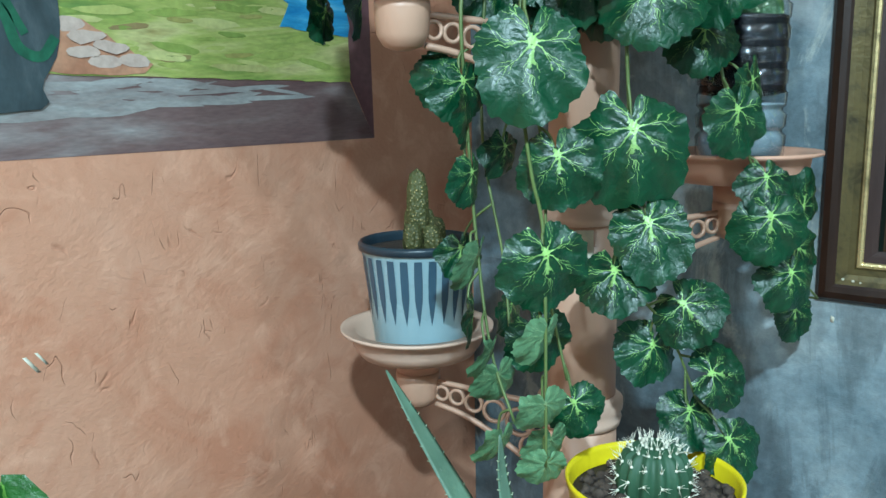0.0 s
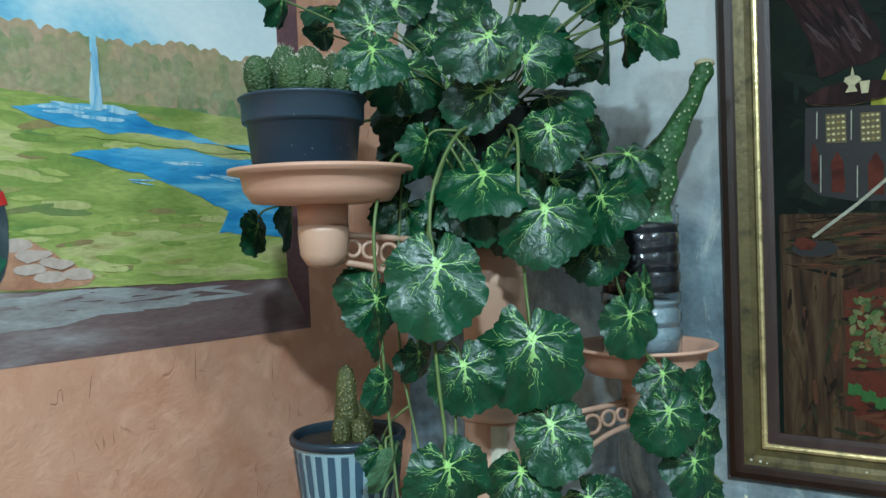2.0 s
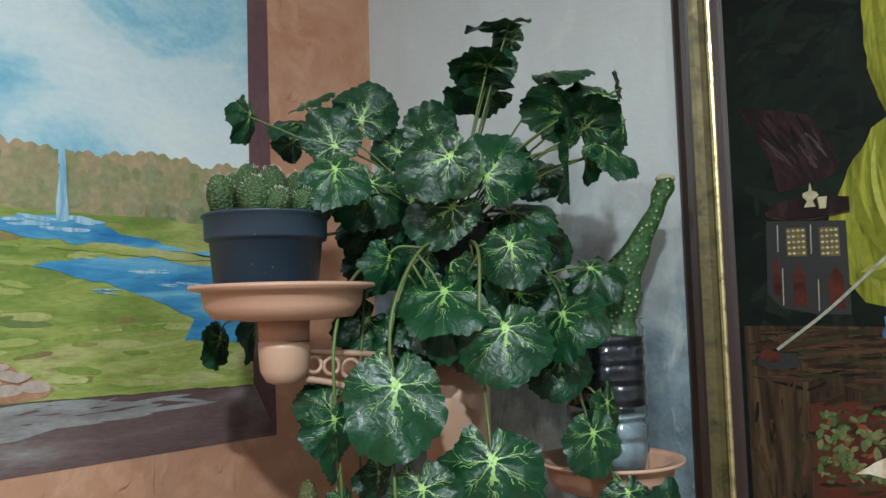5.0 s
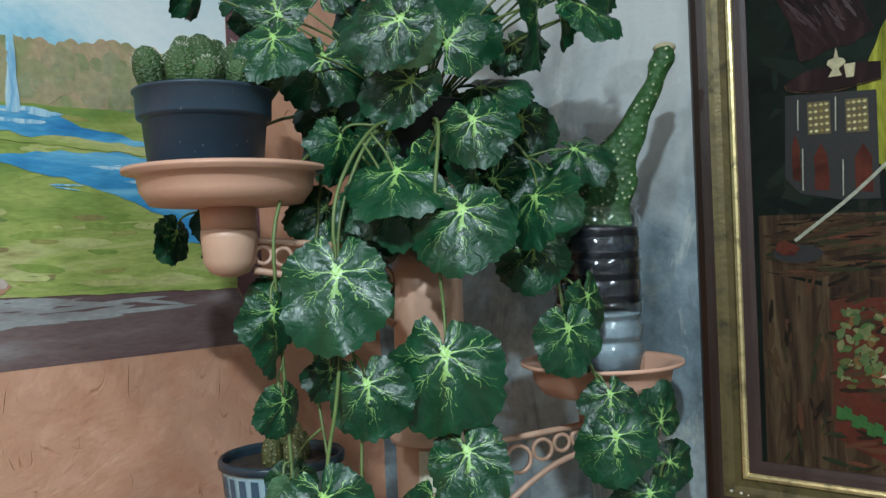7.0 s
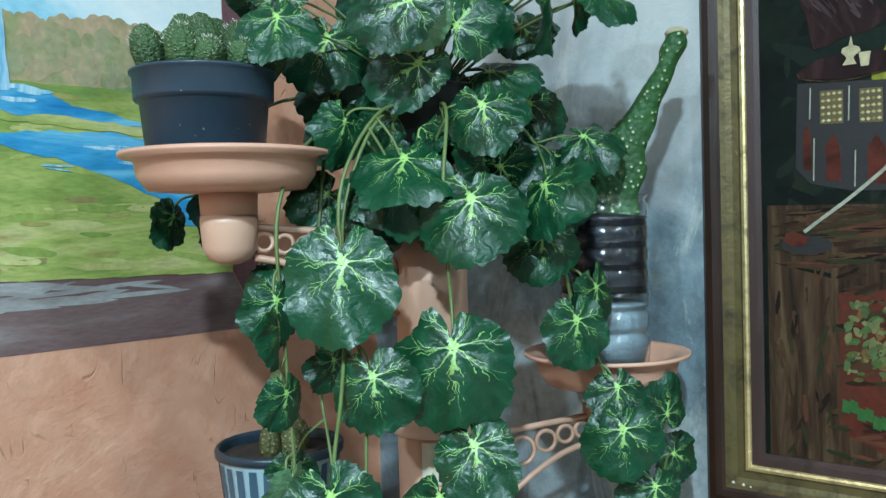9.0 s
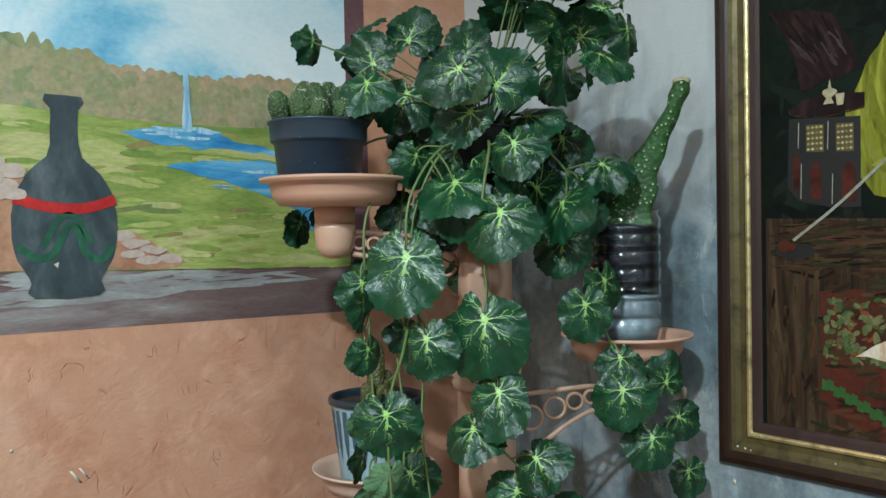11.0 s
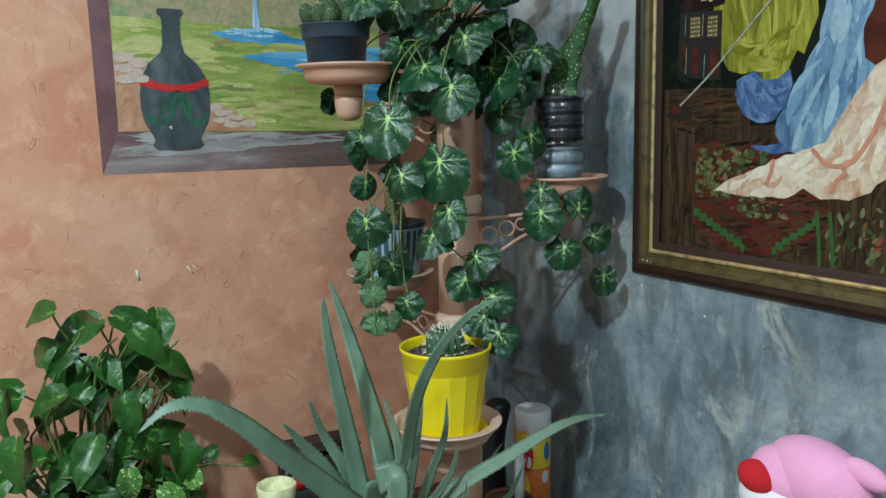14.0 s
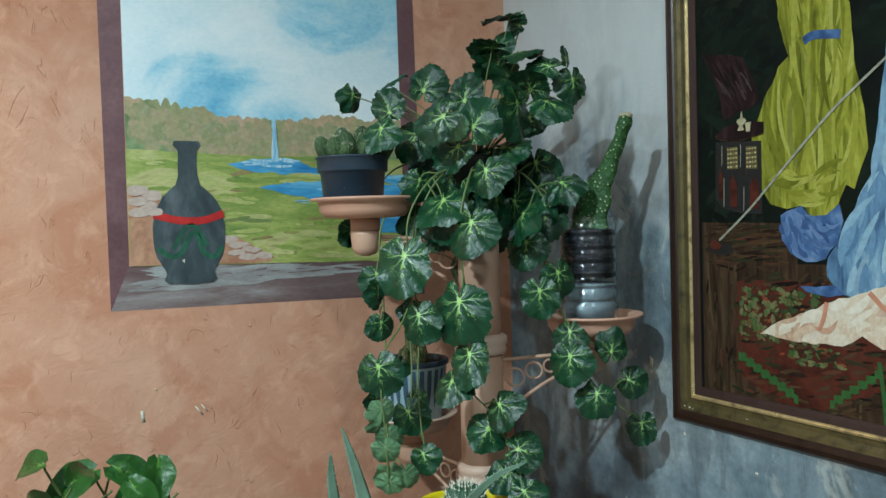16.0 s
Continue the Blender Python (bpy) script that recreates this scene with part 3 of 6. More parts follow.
mural_part("painted_sky", flat([(0.204, 1.58), (0.747, 1.58), (0.744, TOP_IN), (0.204, TOP_IN)], wall_a, 0.001), SKYPAINT, "pale blue painted cloudy sky")


def treeline(u0, u1, height, seed, foot=1.57):
    pts = [(u0, foot)]
    n = 90
    for i in range(n + 1):
        u = u0 + (u1 - u0) * i / n
        pts.append((u, height(u) + 0.018 * noise.noise((u * 22, seed, 0)) + (0.012 + 0.016 * noise.noise((u * 17, seed, 8))) * math.sqrt(abs(math.sin(u * 48 + seed + 5 * noise.noise((u * 14, seed, 5))))) + 0.004 * abs(math.sin(u * 190 + seed)) - 0.004))
    return pts + [(u1, foot)]


mural_part("painted_treeline", flat(treeline(0.204, 0.474, lambda u: 1.684 - 0.15 * (u - 0.204), 2.0), wall_a, 0.002), TREEPAINT, "hazy olive painted treeline")
mural_part("painted_treeline", flat(treeline(0.482, 0.746, lambda u: 1.648 + 0.10 * min(u - 0.482, 0.12) - 0.05 * max(0, u - 0.62), 5.0), wall_a, 0.002), TREEPAINT)
mural_part("painted_treeline", flat(treeline(0.204, 0.36, lambda u: 1.65 - 0.4 * (u - 0.204), 8.0), wall_a, 0.003), TREEGREEN)
mural_part("painted_treeline", flat(treeline(0.60, 0.746, lambda u: 1.585 + 0.16 * (u - 0.60), 11.0), wall_a, 0.003), TREEGREEN)
for seed, area in ((71, (0.215, 1.60, 0.33, 1.668)), (72, (0.33, 1.595, 0.465, 1.640)), (73, (0.492, 1.595, 0.735, 1.642))):
    tagged(mural_part("tree_clumps", dabs(wall_a, 0.0036, 70, area, 0.013, 0.85, 1.2, seed, spread=0.5), TREEDABS), kind="stuff")
mural_part("painted_meadow", flat([(0.203, 1.379), (0.750, 1.368), (0.747, 1.578), (0.60, 1.585), (0.46, 1.583), (0.203, 1.594)], wall_a, 0.0042, 0.002), GRASS, "yellow-green painted meadow")
MEADOW = [(0.215, 1.385), (0.742, 1.378), (0.742, 1.575), (0.215, 1.588)]
tagged(mural_part("brushwork", strokes(MEADOW, wall_a, 0.0054, 150, 0.026, 0.17, 0.0, 4, 0.1), GRASSDABS), kind="stuff")
mural_part("painted_river", flat([(0.385, 1.568), (0.46, 1.580), (0.50, 1.580), (0.54, 1.566), (0.60, 1.556), (0.72, 1.532), (0.748, 1.528), (0.749, 1.548), (0.56, 1.545), (0.50, 1.548), (0.42, 1.556)], wall_a, 0.0068, 0.004), RIVER, "blue painted river")
mural_part("painted_river", flat([(0.445, 1.522), (0.50, 1.532), (0.58, 1.536), (0.66, 1.528), (0.748, 1.530), (0.749, 1.425), (0.64, 1.432), (0.655, 1.458), (0.60, 1.482), (0.545, 1.500), (0.49, 1.510)], wall_a, 0.0068, 0.004), RIVER)
mural_part("river_bank", flat([(0.52, 1.552), (0.62, 1.545), (0.70, 1.537), (0.62, 1.534), (0.54, 1.540), (0.46, 1.542)], wall_a, 0.0082, 0.003), GRASS)
mural_part("waterfall", flat([(0.472, 1.575), (0.486, 1.575), (0.483, 1.61), (0.482, 1.645), (0.477, 1.648), (0.474, 1.62)], wall_a, 0.0082, 0.002), FOAM, "white painted waterfall")
tagged(mural_part("white_water", dabs(wall_a, 0.0082, 16, (0.41, 1.563, 0.52, 1.578), 0.014, 0.14, 0.0, 8, spread=0.06), FOAM), kind="stuff")
tagged(mural_part("white_water", dabs(wall_a, 0.0082, 11, (0.53, 1.49, 0.72, 1.525), 0.020, 0.06, -0.05, 9, spread=0.06), FOAM), kind="stuff")
mural_part("painted_earth", flat([(0.203, 1.380), (0.204, 1.52), (0.235, 1.515), (0.262, 1.498), (0.262, 1.44), (0.30, 1.40), (0.40, 1.43), (0.47, 1.385), (0.46, 1.376)], wall_a, 0.0068, 0.004), EARTH, "brown painted earth bank")
for u, z, w, h in ((0.222, 1.518, 0.020, 0.010), (0.246, 1.508, 0.018, 0.010), (0.220, 1.498, 0.018, 0.009), (0.240, 1.490, 0.016, 0.009), (0.225, 1.478, 0.022, 0.009), (0.250, 1.478, 0.013, 0.008),
                   (0.385, 1.424, 0.016, 0.007), (0.402, 1.412, 0.020, 0.006), (0.425, 1.402, 0.018, 0.006), (0.398, 1.398, 0.018, 0.006), (0.450, 1.390, 0.018, 0.006), (0.42, 1.388, 0.018, 0.006)):
    mural_part("painted_rock", flat([(u + w * math.cos(a), z + h * math.sin(a)) for a in (2 * math.pi * k / 10 for k in range(10))], wall_a, 0.0078 + 0.0007 * (int(u * 4000) % 7), 0.004, seed=u * 90), ROCK)

VASE_U = 0.311
half = [(0.0, 1.612), (0.023, 1.611), (0.025, 1.603), (0.017, 1.593), (0.017, 1.545), (0.022, 1.528), (0.045, 1.508), (0.060, 1.482), (0.066, 1.450), (0.066, 1.420), (0.060, 1.392), (0.046, 1.370), (0.043, 1.362), (0.048, 1.350), (0.040, 1.343), (0.0, 1.341)]
mural_part("painted_vase", flat([(VASE_U + r, z) for r, z in half] + [(VASE_U - r, z) for r, z in half[-2:0:-1]], wall_a, 0.0096, 0.0015), VASEPAINT, "dark grey painted vase with red band")
mural_part("vase_band", ribbon([(VASE_U - 0.063, 1.473), (VASE_U - 0.02, 1.462), (VASE_U + 0.025, 1.461), (VASE_U + 0.064, 1.473)], 0.014, wall_a, 0.0112), VASERED)
mural_part("vase_scroll", ribbon([(VASE_U - 0.058, 1.41), (VASE_U - 0.035, 1.394), (VASE_U - 0.015, 1.402), (VASE_U + 0.002, 1.436), (VASE_U + 0.015, 1.430), (VASE_U + 0.025, 1.40), (VASE_U + 0.045, 1.392), (VASE_U + 0.06, 1.41)], 0.010, wall_a, 0.0112), VASEGREEN)
mural_part("vase_scroll", ribbon([(VASE_U - 0.03, 1.408), (VASE_U - 0.008, 1.446), (VASE_U + 0.012, 1.448), (VASE_U + 0.032, 1.412)], 0.008, wall_a, 0.0112), VASEGREEN)
mural_part("vase_glint", flat([(VASE_U - 0.016, 1.386), (VASE_U - 0.010, 1.389), (VASE_U - 0.011, 1.381)], wall_a, 0.0112), BONE)

# ---- framed oil painting on the grey wall ----
picture = thing("framed_painting", "large dark oil painting in a gilt walnut frame", "painting", CORNER.x + ALONG.x * 1.1, CORNER.y + ALONG.y * 1.1, 1.1)
S0, S1, Z0, Z1 = 0.510, 1.62, 1.099, 2.12


def pic(name, bm, material, label="", smooth=False):
    return part(name, bm, material, picture, label, smooth)


def rail(profile, side):
    """One mitred side of the frame: profile of (inset, height off the wall)."""
    bm = bmesh.new()
    ends = []
    for k in (0, 1):
        ring = []
        for i, h in profile:
            c = [(S0 + i, Z0 + i), (S1 - i, Z0 + i), (S1 - i, Z1 - i), (S0 + i, Z1 - i)][(side + k) % 4]
            ring.append(bm.verts.new(wall_b(c[0], c[1], h)))
        ends.append(ring)
    n = len(profile)
    for i in range(n):
        j = (i + 1) % n
        bm.faces.new((ends[0][i], ends[0][j], ends[1][j], ends[1][i]))
    bm.faces.new(ends[0]), bm.faces.new(ends[1][::-1])
    return bm


for side in range(4):
    pic("outer_rail", rail([(0, 0.001), (0.0, 0.005), (0.004, 0.010), (0.012, 0.013), (0.019, 0.012), (0.022, 0.010), (0.022, 0.001)], side), WOODFRAME, "dark walnut outer moulding")
    pic("gilt_rail", rail([(0.022, 0.001), (0.022, 0.0098), (0.028, 0.0085), (0.034, 0.006), (0.041, 0.0055), (0.0435, 0.0065), (0.0435, 0.001)], side), OLDGOLD, "dull olive gilt moulding")
    pic("bright_fillet", rail([(0.0435, 0.001), (0.0435, 0.0072), (0.0465, 0.008), (0.049, 0.0072), (0.050, 0.0055), (0.050, 0.001)], side), GOLD, "worn bright gold fillet")
    pic("inner_slip", rail([(0.050, 0.001), (0.050, 0.0052), (0.058, 0.0045), (0.064, 0.0035), (0.064, 0.001)], side), SLIP)
for s, z, w in ((S0 + 0.004, Z0 + 0.004, 0.004), (S0 + 0.030, Z0 + 0.028, 0.0028), (S0 + 0.041, Z0 + 0.027, 0.0030), (S0 + 0.049, Z0 + 0.026, 0.0022), (S0 + 0.16, Z0 + 0.030, 0.0018)):
    c = wall_b(s, z, 0.0085 if w < 0.0035 else 0.0075)
    pic("paint_chip", ball(c.x, c.y, c.z, 0.0012, w * 0.7, w * 0.6, sub=1), BONE)
IN = 0.064
pic("canvas", flat([(S0 + IN - 0.005, Z0 + IN - 0.005), (S1 - IN + 0.005, Z0 + IN - 0.005), (S1 - IN + 0.005, Z1 - IN + 0.005), (S0 + IN - 0.005, Z1 - IN + 0.005)], wall_b, 0.004), CANVAS, "dark green oil-painted canvas")
C0 = 0.0048
pic("painted_floor", flat([(0.579, 1.158), (0.645, 1.158), (0.642, 1.355), (0.579, 1.372)], wall_b, C0), FLOORPAINT)
pic("painted_floor", flat([(0.645, 1.158), (1.55, 1.158), (1.55, 1.36), (0.78, 1.37), (0.642, 1.362)], wall_b, C0), FLOORPAINT)
pic("painted_floor", flat([(0.579, 1.372), (0.642, 1.360), (0.76, 1.368), (0.76, 1.428), (0.579, 1.432)], wall_b, C0 + 0.0003), FLOORPAINT)
tagged(pic("brushwork", strokes([(0.581, 1.366), (0.755, 1.366), (0.755, 1.426), (0.581, 1.430)], wall_b, C0 + 0.0016, 150, 0.020, 0.12, 0.05, 47, 0.08), DARKDABS), kind="stuff")
pic("painted_carpet", flat([(0.648, 1.20), (0.70, 1.172), (0.745, 1.160), (0.80, 1.165), (0.90, 1.215), (0.90, 1.31), (0.77, 1.345), (0.65, 1.34)], wall_b, C0 + 0.0012, 0.004), CARPETRED, "red patterned painted carpet")
tagged(pic("brushwork", strokes([(0.581, 1.16), (1.54, 1.16), (1.54, 1.36), (0.78, 1.365), (0.581, 1.37)], wall_b, C0 + 0.0020, 900, 0.012, 0.2, lambda u, z: math.pi / 2 if u < 0.645 or u > 0.9 else 0.2, 45, 0.25), DARKDABS), kind="stuff")
tagged(pic("carpet_pattern", strokes([(0.652, 1.25), (0.80, 1.25), (0.80, 1.335), (0.652, 1.335)], wall_b, C0 + 0.0032, 210, 0.006, 0.55, 0.3, 21, 0.9), CARPETDABS), kind="stuff")
tagged(pic("carpet_pattern", strokes([(0.72, 1.225), (0.84, 1.225), (0.84, 1.252), (0.72, 1.252)], wall_b, C0 + 0.0032, 50, 0.006, 0.5, 0, 22, 0.6), CARPETDABS), kind="stuff")
tagged(pic("carpet_pattern", strokes([(0.90, 1.162), (1.30, 1.162), (1.30, 1.26), (0.90, 1.26)], wall_b, C0 + 0.0032, 160, 0.007, 0.45, 1.3, 23, 0.6), CARPETDABS), kind="stuff")
for k in range(15):
    t = k / 14
    u, z = 0.655 + 0.100 * t, 1.224 - 0.049 * t + 0.004 * (k % 2)
    pic("carpet_border", flat([(u - 0.004, z - 0.006), (u + 0.0035, z - 0.008), (u + 0.004, z + 0.004), (u - 0.003, z + 0.007)], wall_b, C0 + 0.0042 + 0.0002 * (k % 2)), CARPETGREEN, "green stepped carpet border" if k == 0 else "")
    if k < 12:
        u, z = 0.814 + 0.085 * t, 1.177 + 0.060 * t + 0.004 * (k % 2)
        pic("carpet_border", flat([(u - 0.0035, z - 0.007), (u + 0.004, z - 0.004), (u + 0.004, z + 0.006), (u - 0.0035, z + 0.005)], wall_b, C0 + 0.0042 + 0.0002 * (k % 2)), CARPETGREEN)
pic("carpet_border", ribbon([(0.884, 1.245), (0.890, 1.20), (0.893, 1.162)], 0.006, wall_b, C0 + 0.0042), CARPETGREEN)
pic("carpet_border", ribbon([(0.905, 1.245), (0.911, 1.20), (0.914, 1.162)], 0.006, wall_b, C0 + 0.0042), CARPETGREEN)
BACKGROUND = [(0.582, 1.38), (0.70, 1.38), (0.735, 1.62), (0.74, 2.04), (0.582, 2.04)]
tagged(pic("brushwork", strokes(BACKGROUND, wall_b, C0 - 0.0001, 300, 0.026, 0.3, 0.3, 51, 0.6), NIGHTDABS), kind="stuff")
tagged(pic("brushwork", strokes([(0.86, 1.70), (1.54, 1.40), (1.54, 2.04), (0.82, 2.04)], wall_b, C0 - 0.0001, 420, 0.03, 0.3, 0.3, 52, 0.6), NIGHTDABS), kind="stuff")
# low hexagonal table with lattice panels
CURTAIN = [(0.583, 1.703), (0.625, 1.694), (0.666, 1.684), (0.686, 1.65), (0.70, 1.612), (0.68, 1.602), (0.628, 1.592), (0.620, 1.635), (0.600, 1.676)]
pic("painted_curtain", flat(CURTAIN, wall_b, C0 + 0.0012, 0.004), REDBROWN, "dull red painted drapery")
tagged(pic("brushwork", strokes(CURTAIN, wall_b, C0 + 0.0021, 150, 0.017, 0.14, lambda u, z: -1.05 - (u - 0.65) * 3, 53, 0.12), CURTAINDABS), kind="stuff")
pic("painted_side_table", flat([(0.612, 1.570), (0.631, 1.580), (0.661, 1.585), (0.705, 1.579), (0.705, 1.563), (0.659, 1.557), (0.618, 1.562)], wall_b, C0 + 0.0030, 0.001), REDBROWN, "hexagonal brown painted side table")
pic("painted_side_table", flat([(0.612, 1.558), (0.70, 1.552), (0.70, 1.443), (0.664, 1.444), (0.624, 1.453), (0.609, 1.470)], wall_b, C0 + 0.0018), INK)
pic("table_rim", ribbon([(0.612, 1.568), (0.620, 1.561), (0.659, 1.556), (0.705, 1.562)], 0.0014, wall_b, C0 + 0.0046), FLOORPAINT)
for u0, u1, z0 in ((0.634, 0.656, 1.514), (0.671, 0.692, 1.512)):
    pic("table_panel", flat([(u0, z0), (u1, z0 - 0.001), (u1, z0 + 0.033), (u0, z0 + 0.034)], wall_b, C0 + 0.0030), PANELOCHRE)
    grid = bmesh.new()
    for i in range(4):
        for j in range(5):
            u, z = u0 + 0.003 + (u1 - u0 - 0.006) * i / 3, z0 + 0.003 + 0.027 * j / 4
            flat([(u - 0.0022, z), (u, z - 0.0017), (u + 0.0022, z), (u, z + 0.0019)], wall_b, C0 + 0.0040, bm=grid)
    tagged(pic("table_lattice", grid, LATTICE), kind="stuff")
for u, z, w in ((0.646, 1.480, 0.007), (0.621, 1.492, 0.004), (0.686, 1.476, 0.008)):
    pic("painted_arch", flat([(u - w, z - 0.024), (u + w, z - 0.026), (u + w, z + 0.010), (u, z + 0.024), (u - w, z + 0.010)], wall_b, C0 + 0.0030, 0.001), CARPETRED)
for u, z0, z1 in ((0.628, 1.456, 1.50), (0.625, 1.52, 1.552), (0.662, 1.515, 1.55), (0.667, 1.448, 1.485)):
    pic("table_edge", ribbon([(u, z1), (u - 0.0005, (z0 + z1) / 2), (u - 0.001, z0)], 0.0012, wall_b, C0 + 0.0042), PIPE)
pic("painted_jug", flat([(0.656, 1.571), (0.669, 1.571), (0.666, 1.578), (0.673, 1.584), (0.671, 1.588), (0.666, 1.590), (0.664, 1.600), (0.662, 1.590), (0.656, 1.588), (0.655, 1.584), (0.660, 1.578)], wall_b, C0 + 0.0046), JUGPAINT)
pic("painted_cup", flat([(0.673, 1.568), (0.680, 1.568), (0.682, 1.582), (0.671, 1.582)], wall_b, C0 + 0.0046), JUGPAINT)
pic("painted_dish", flat([(0.619 + 0.026 * math.cos(a), 1.389 + 0.010 * math.sin(a)) for a in (2 * math.pi * k / 16 for k in range(16))], wall_b, C0 + 0.0040), INK)
pic("dish_rim", ribbon([(0.619 + 0.026 * math.cos(a), 1.389 + 0.010 * math.sin(a)) for a in (math.pi + math.pi * k / 8 for k in range(9))], 0.0012, wall_b, C0 + 0.0046), FLOORPAINT)
# drapery in plain coloured shapes
ROBE = [(0.731, 1.98), (0.731, 1.752), (0.735, 1.714), (0.751, 1.667), (0.734, 1.655), (0.706, 1.61), (0.684, 1.56), (0.681, 1.495), (0.704, 1.476), (0.717, 1.456), (0.743, 1.447), (0.771, 1.454), (0.783, 1.437), (0.81, 1.439), (0.828, 1.453), (0.839, 1.478), (0.85, 1.472), (0.872, 1.523), (0.866, 1.577), (0.853, 1.643), (0.845, 1.713), (0.84, 1.98)]
pic("yellow_drapery", flat(ROBE, wall_b, C0 + 0.0012, 0.003), YELLOWROBE, "yellow-green painted drapery")
lean = lambda u, z: math.pi / 2 - (u - 0.79) * 3.4 * min(1, max(0, (1.72 - z) / 0.15))
tagged(pic("brushwork", folds(ROBE, wall_b, C0 + 0.0026, 260, 0.060, 0.0042, lean, 41), YELLOWDABS), kind="stuff")
tagged(pic("brushwork", folds([(0.69, 1.51), (0.70, 1.485), (0.745, 1.452), (0.80, 1.445), (0.845, 1.482), (0.84, 1.52), (0.76, 1.50)], wall_b, C0 + 0.0038, 60, 0.024, 0.0045, lambda u, z: (u - 0.765) * 9, 46, 0.6), YELLOWDABS), kind="stuff")
pic("teal_sash", ribbon([(0.776, 1.683), (0.793, 1.688), (0.834, 1.681)], 0.012, wall_b, C0 + 0.0034), DEEPBLUE)
TROUSERS = [(0.733, 1.44), (0.734, 1.405), (0.748, 1.383), (0.776, 1.373), (0.806, 1.377), (0.824, 1.40), (0.835, 1.43), (0.83, 1.453), (0.807, 1.439), (0.783, 1.437), (0.768, 1.453)]
pic("blue_drapery", flat(TROUSERS, wall_b, C0 + 0.0026, 0.003), DEEPBLUE, "blue painted drapery")
tagged(pic("brushwork", folds(TROUSERS, wall_b, C0 + 0.0038, 110, 0.020, 0.0042, lambda u, z: -0.7 + (u - 0.785) * 14, 43, 0.7), NAVYDABS), kind="stuff")
DRESS = [(0.90, 1.66), (0.885, 1.56), (0.880, 1.502), (0.852, 1.445), (0.830, 1.405), (0.810, 1.379), (0.808, 1.354), (0.823, 1.334), (0.856, 1.325), (0.93, 1.33), (1.02, 1.40), (1.03, 1.52), (1.0, 1.66)]
pic("pale_blue_drapery", flat(DRESS, wall_b, C0 + 0.0026, 0.003), BLUECLOTH, "pale blue painted drapery")
tagged(pic("brushwork", folds(DRESS, wall_b, C0 + 0.0038, 190, 0.042, 0.0060, lambda u, z: math.pi / 2 - (0.93 - u) * 3.2 - 0.1, 42, 0.3), BLUEDABS), kind="stuff")
pic("red_drapery", flat([(0.940, 1.50), (0.947, 1.462), (0.962, 1.448), (0.985, 1.466), (1.03, 1.52), (1.04, 1.60), (0.97, 1.56)], wall_b, C0 + 0.0060, 0.004), CARPETRED)
TRAIN = [(0.694, 1.263), (0.736, 1.287), (0.779, 1.303), (0.828, 1.324), (0.893, 1.344), (0.917, 1.383), (0.955, 1.44), (0.983, 1.467), (1.05, 1.50), (1.07, 1.38), (0.993, 1.306), (0.965, 1.275), (0.932, 1.264), (0.888, 1.264), (0.86, 1.275), (0.831, 1.261), (0.759, 1.258)]
pic("cream_drapery", flat(TRAIN, wall_b, C0 + 0.0048, 0.004), CREAM, "cream painted cloth trailing on the carpet")
tagged(pic("brushwork", folds(TRAIN, wall_b, C0 + 0.006, 240, 0.022, 0.0052, lambda u, z: 0.35 + max(0.0, u - 0.80) * 4.6, 44, 0.6), CREAMDABS), kind="stuff")
pic("fold_shade", ribbon([(0.808, 1.318), (0.803, 1.296), (0.796, 1.278)], 0.006, wall_b, C0 + 0.0082), REDCLAY)
pic("fold_shade", ribbon([(0.872, 1.335), (0.900, 1.312), (0.935, 1.318), (0.965, 1.36), (0.99, 1.43)], 0.007, wall_b, C0 + 0.0082), REDCLAY)
pic("fold_shade", ribbon([(0.905, 1.272), (0.915, 1.292), (0.93, 1.302)], 0.006, wall_b, C0 + 0.0082), REDCLAY)
pic("painted_slipper", flat([(0.765, 1.338), (0.775, 1.33), (0.81, 1.325), (0.835, 1.330), (0.82, 1.342), (0.79, 1.338)], wall_b, C0 + 0.0042, 0.001), DEEPBLUE)
pic("painted_pipe", ribbon([(0.617, 1.403), (0.676, 1.449), (0.74, 1.508), (0.82, 1.58), (0.90, 1.638), (1.0, 1.71)], 0.0036, wall_b, C0 + 0.0078), PIPE, "long pale painted pipe")
pic("painted_ember_bowl", flat([(0.596, 1.394), (0.603, 1.388), (0.616, 1.388), (0.622, 1.396), (0.614, 1.401), (0.606, 1.404), (0.598, 1.402)], wall_b, C0 + 0.0054, 0.001), CARPETRED)

# ---- low corner table ----
table = thing("low_table", "low dark red-brown wooden corner table", "table", 0.4, 0.3, 0)
part("tabletop", box(bmesh.new(), -0.22, 0.02, TABLE_Z - 0.03, 0.985, 0.79, TABLE_Z, 0.006), WOOD, table, smooth=False)
for lx, ly in ((-0.18, 0.06), (0.93, 0.06), (-0.18, 0.74), (0.93, 0.74)):
    part("leg", lathe([(0, 0), (0.016, 0), (0.024, 0.25), (0.026, TABLE_Z - 0.03), (0, TABLE_Z - 0.03)], lx, ly, 12), WOOD, table)

# ---- plant stand: pole, bracket arms, saucers ----
PX, PY = 0.74, 0.45
stand = thing("plant_stand", "beige plastic plant stand with bracketed saucer arms", "plant stand", PX, PY, TABLE_Z)
part("base", lathe([(0, TABLE_Z), (0.15, TABLE_Z), (0.152, TABLE_Z + 0.01), (0.13, TABLE_Z + 0.035), (0.07, TABLE_Z + 0.055), (0.045, TABLE_Z + 0.07), (0, TABLE_Z + 0.07)], PX, PY), BEIGE, stand)
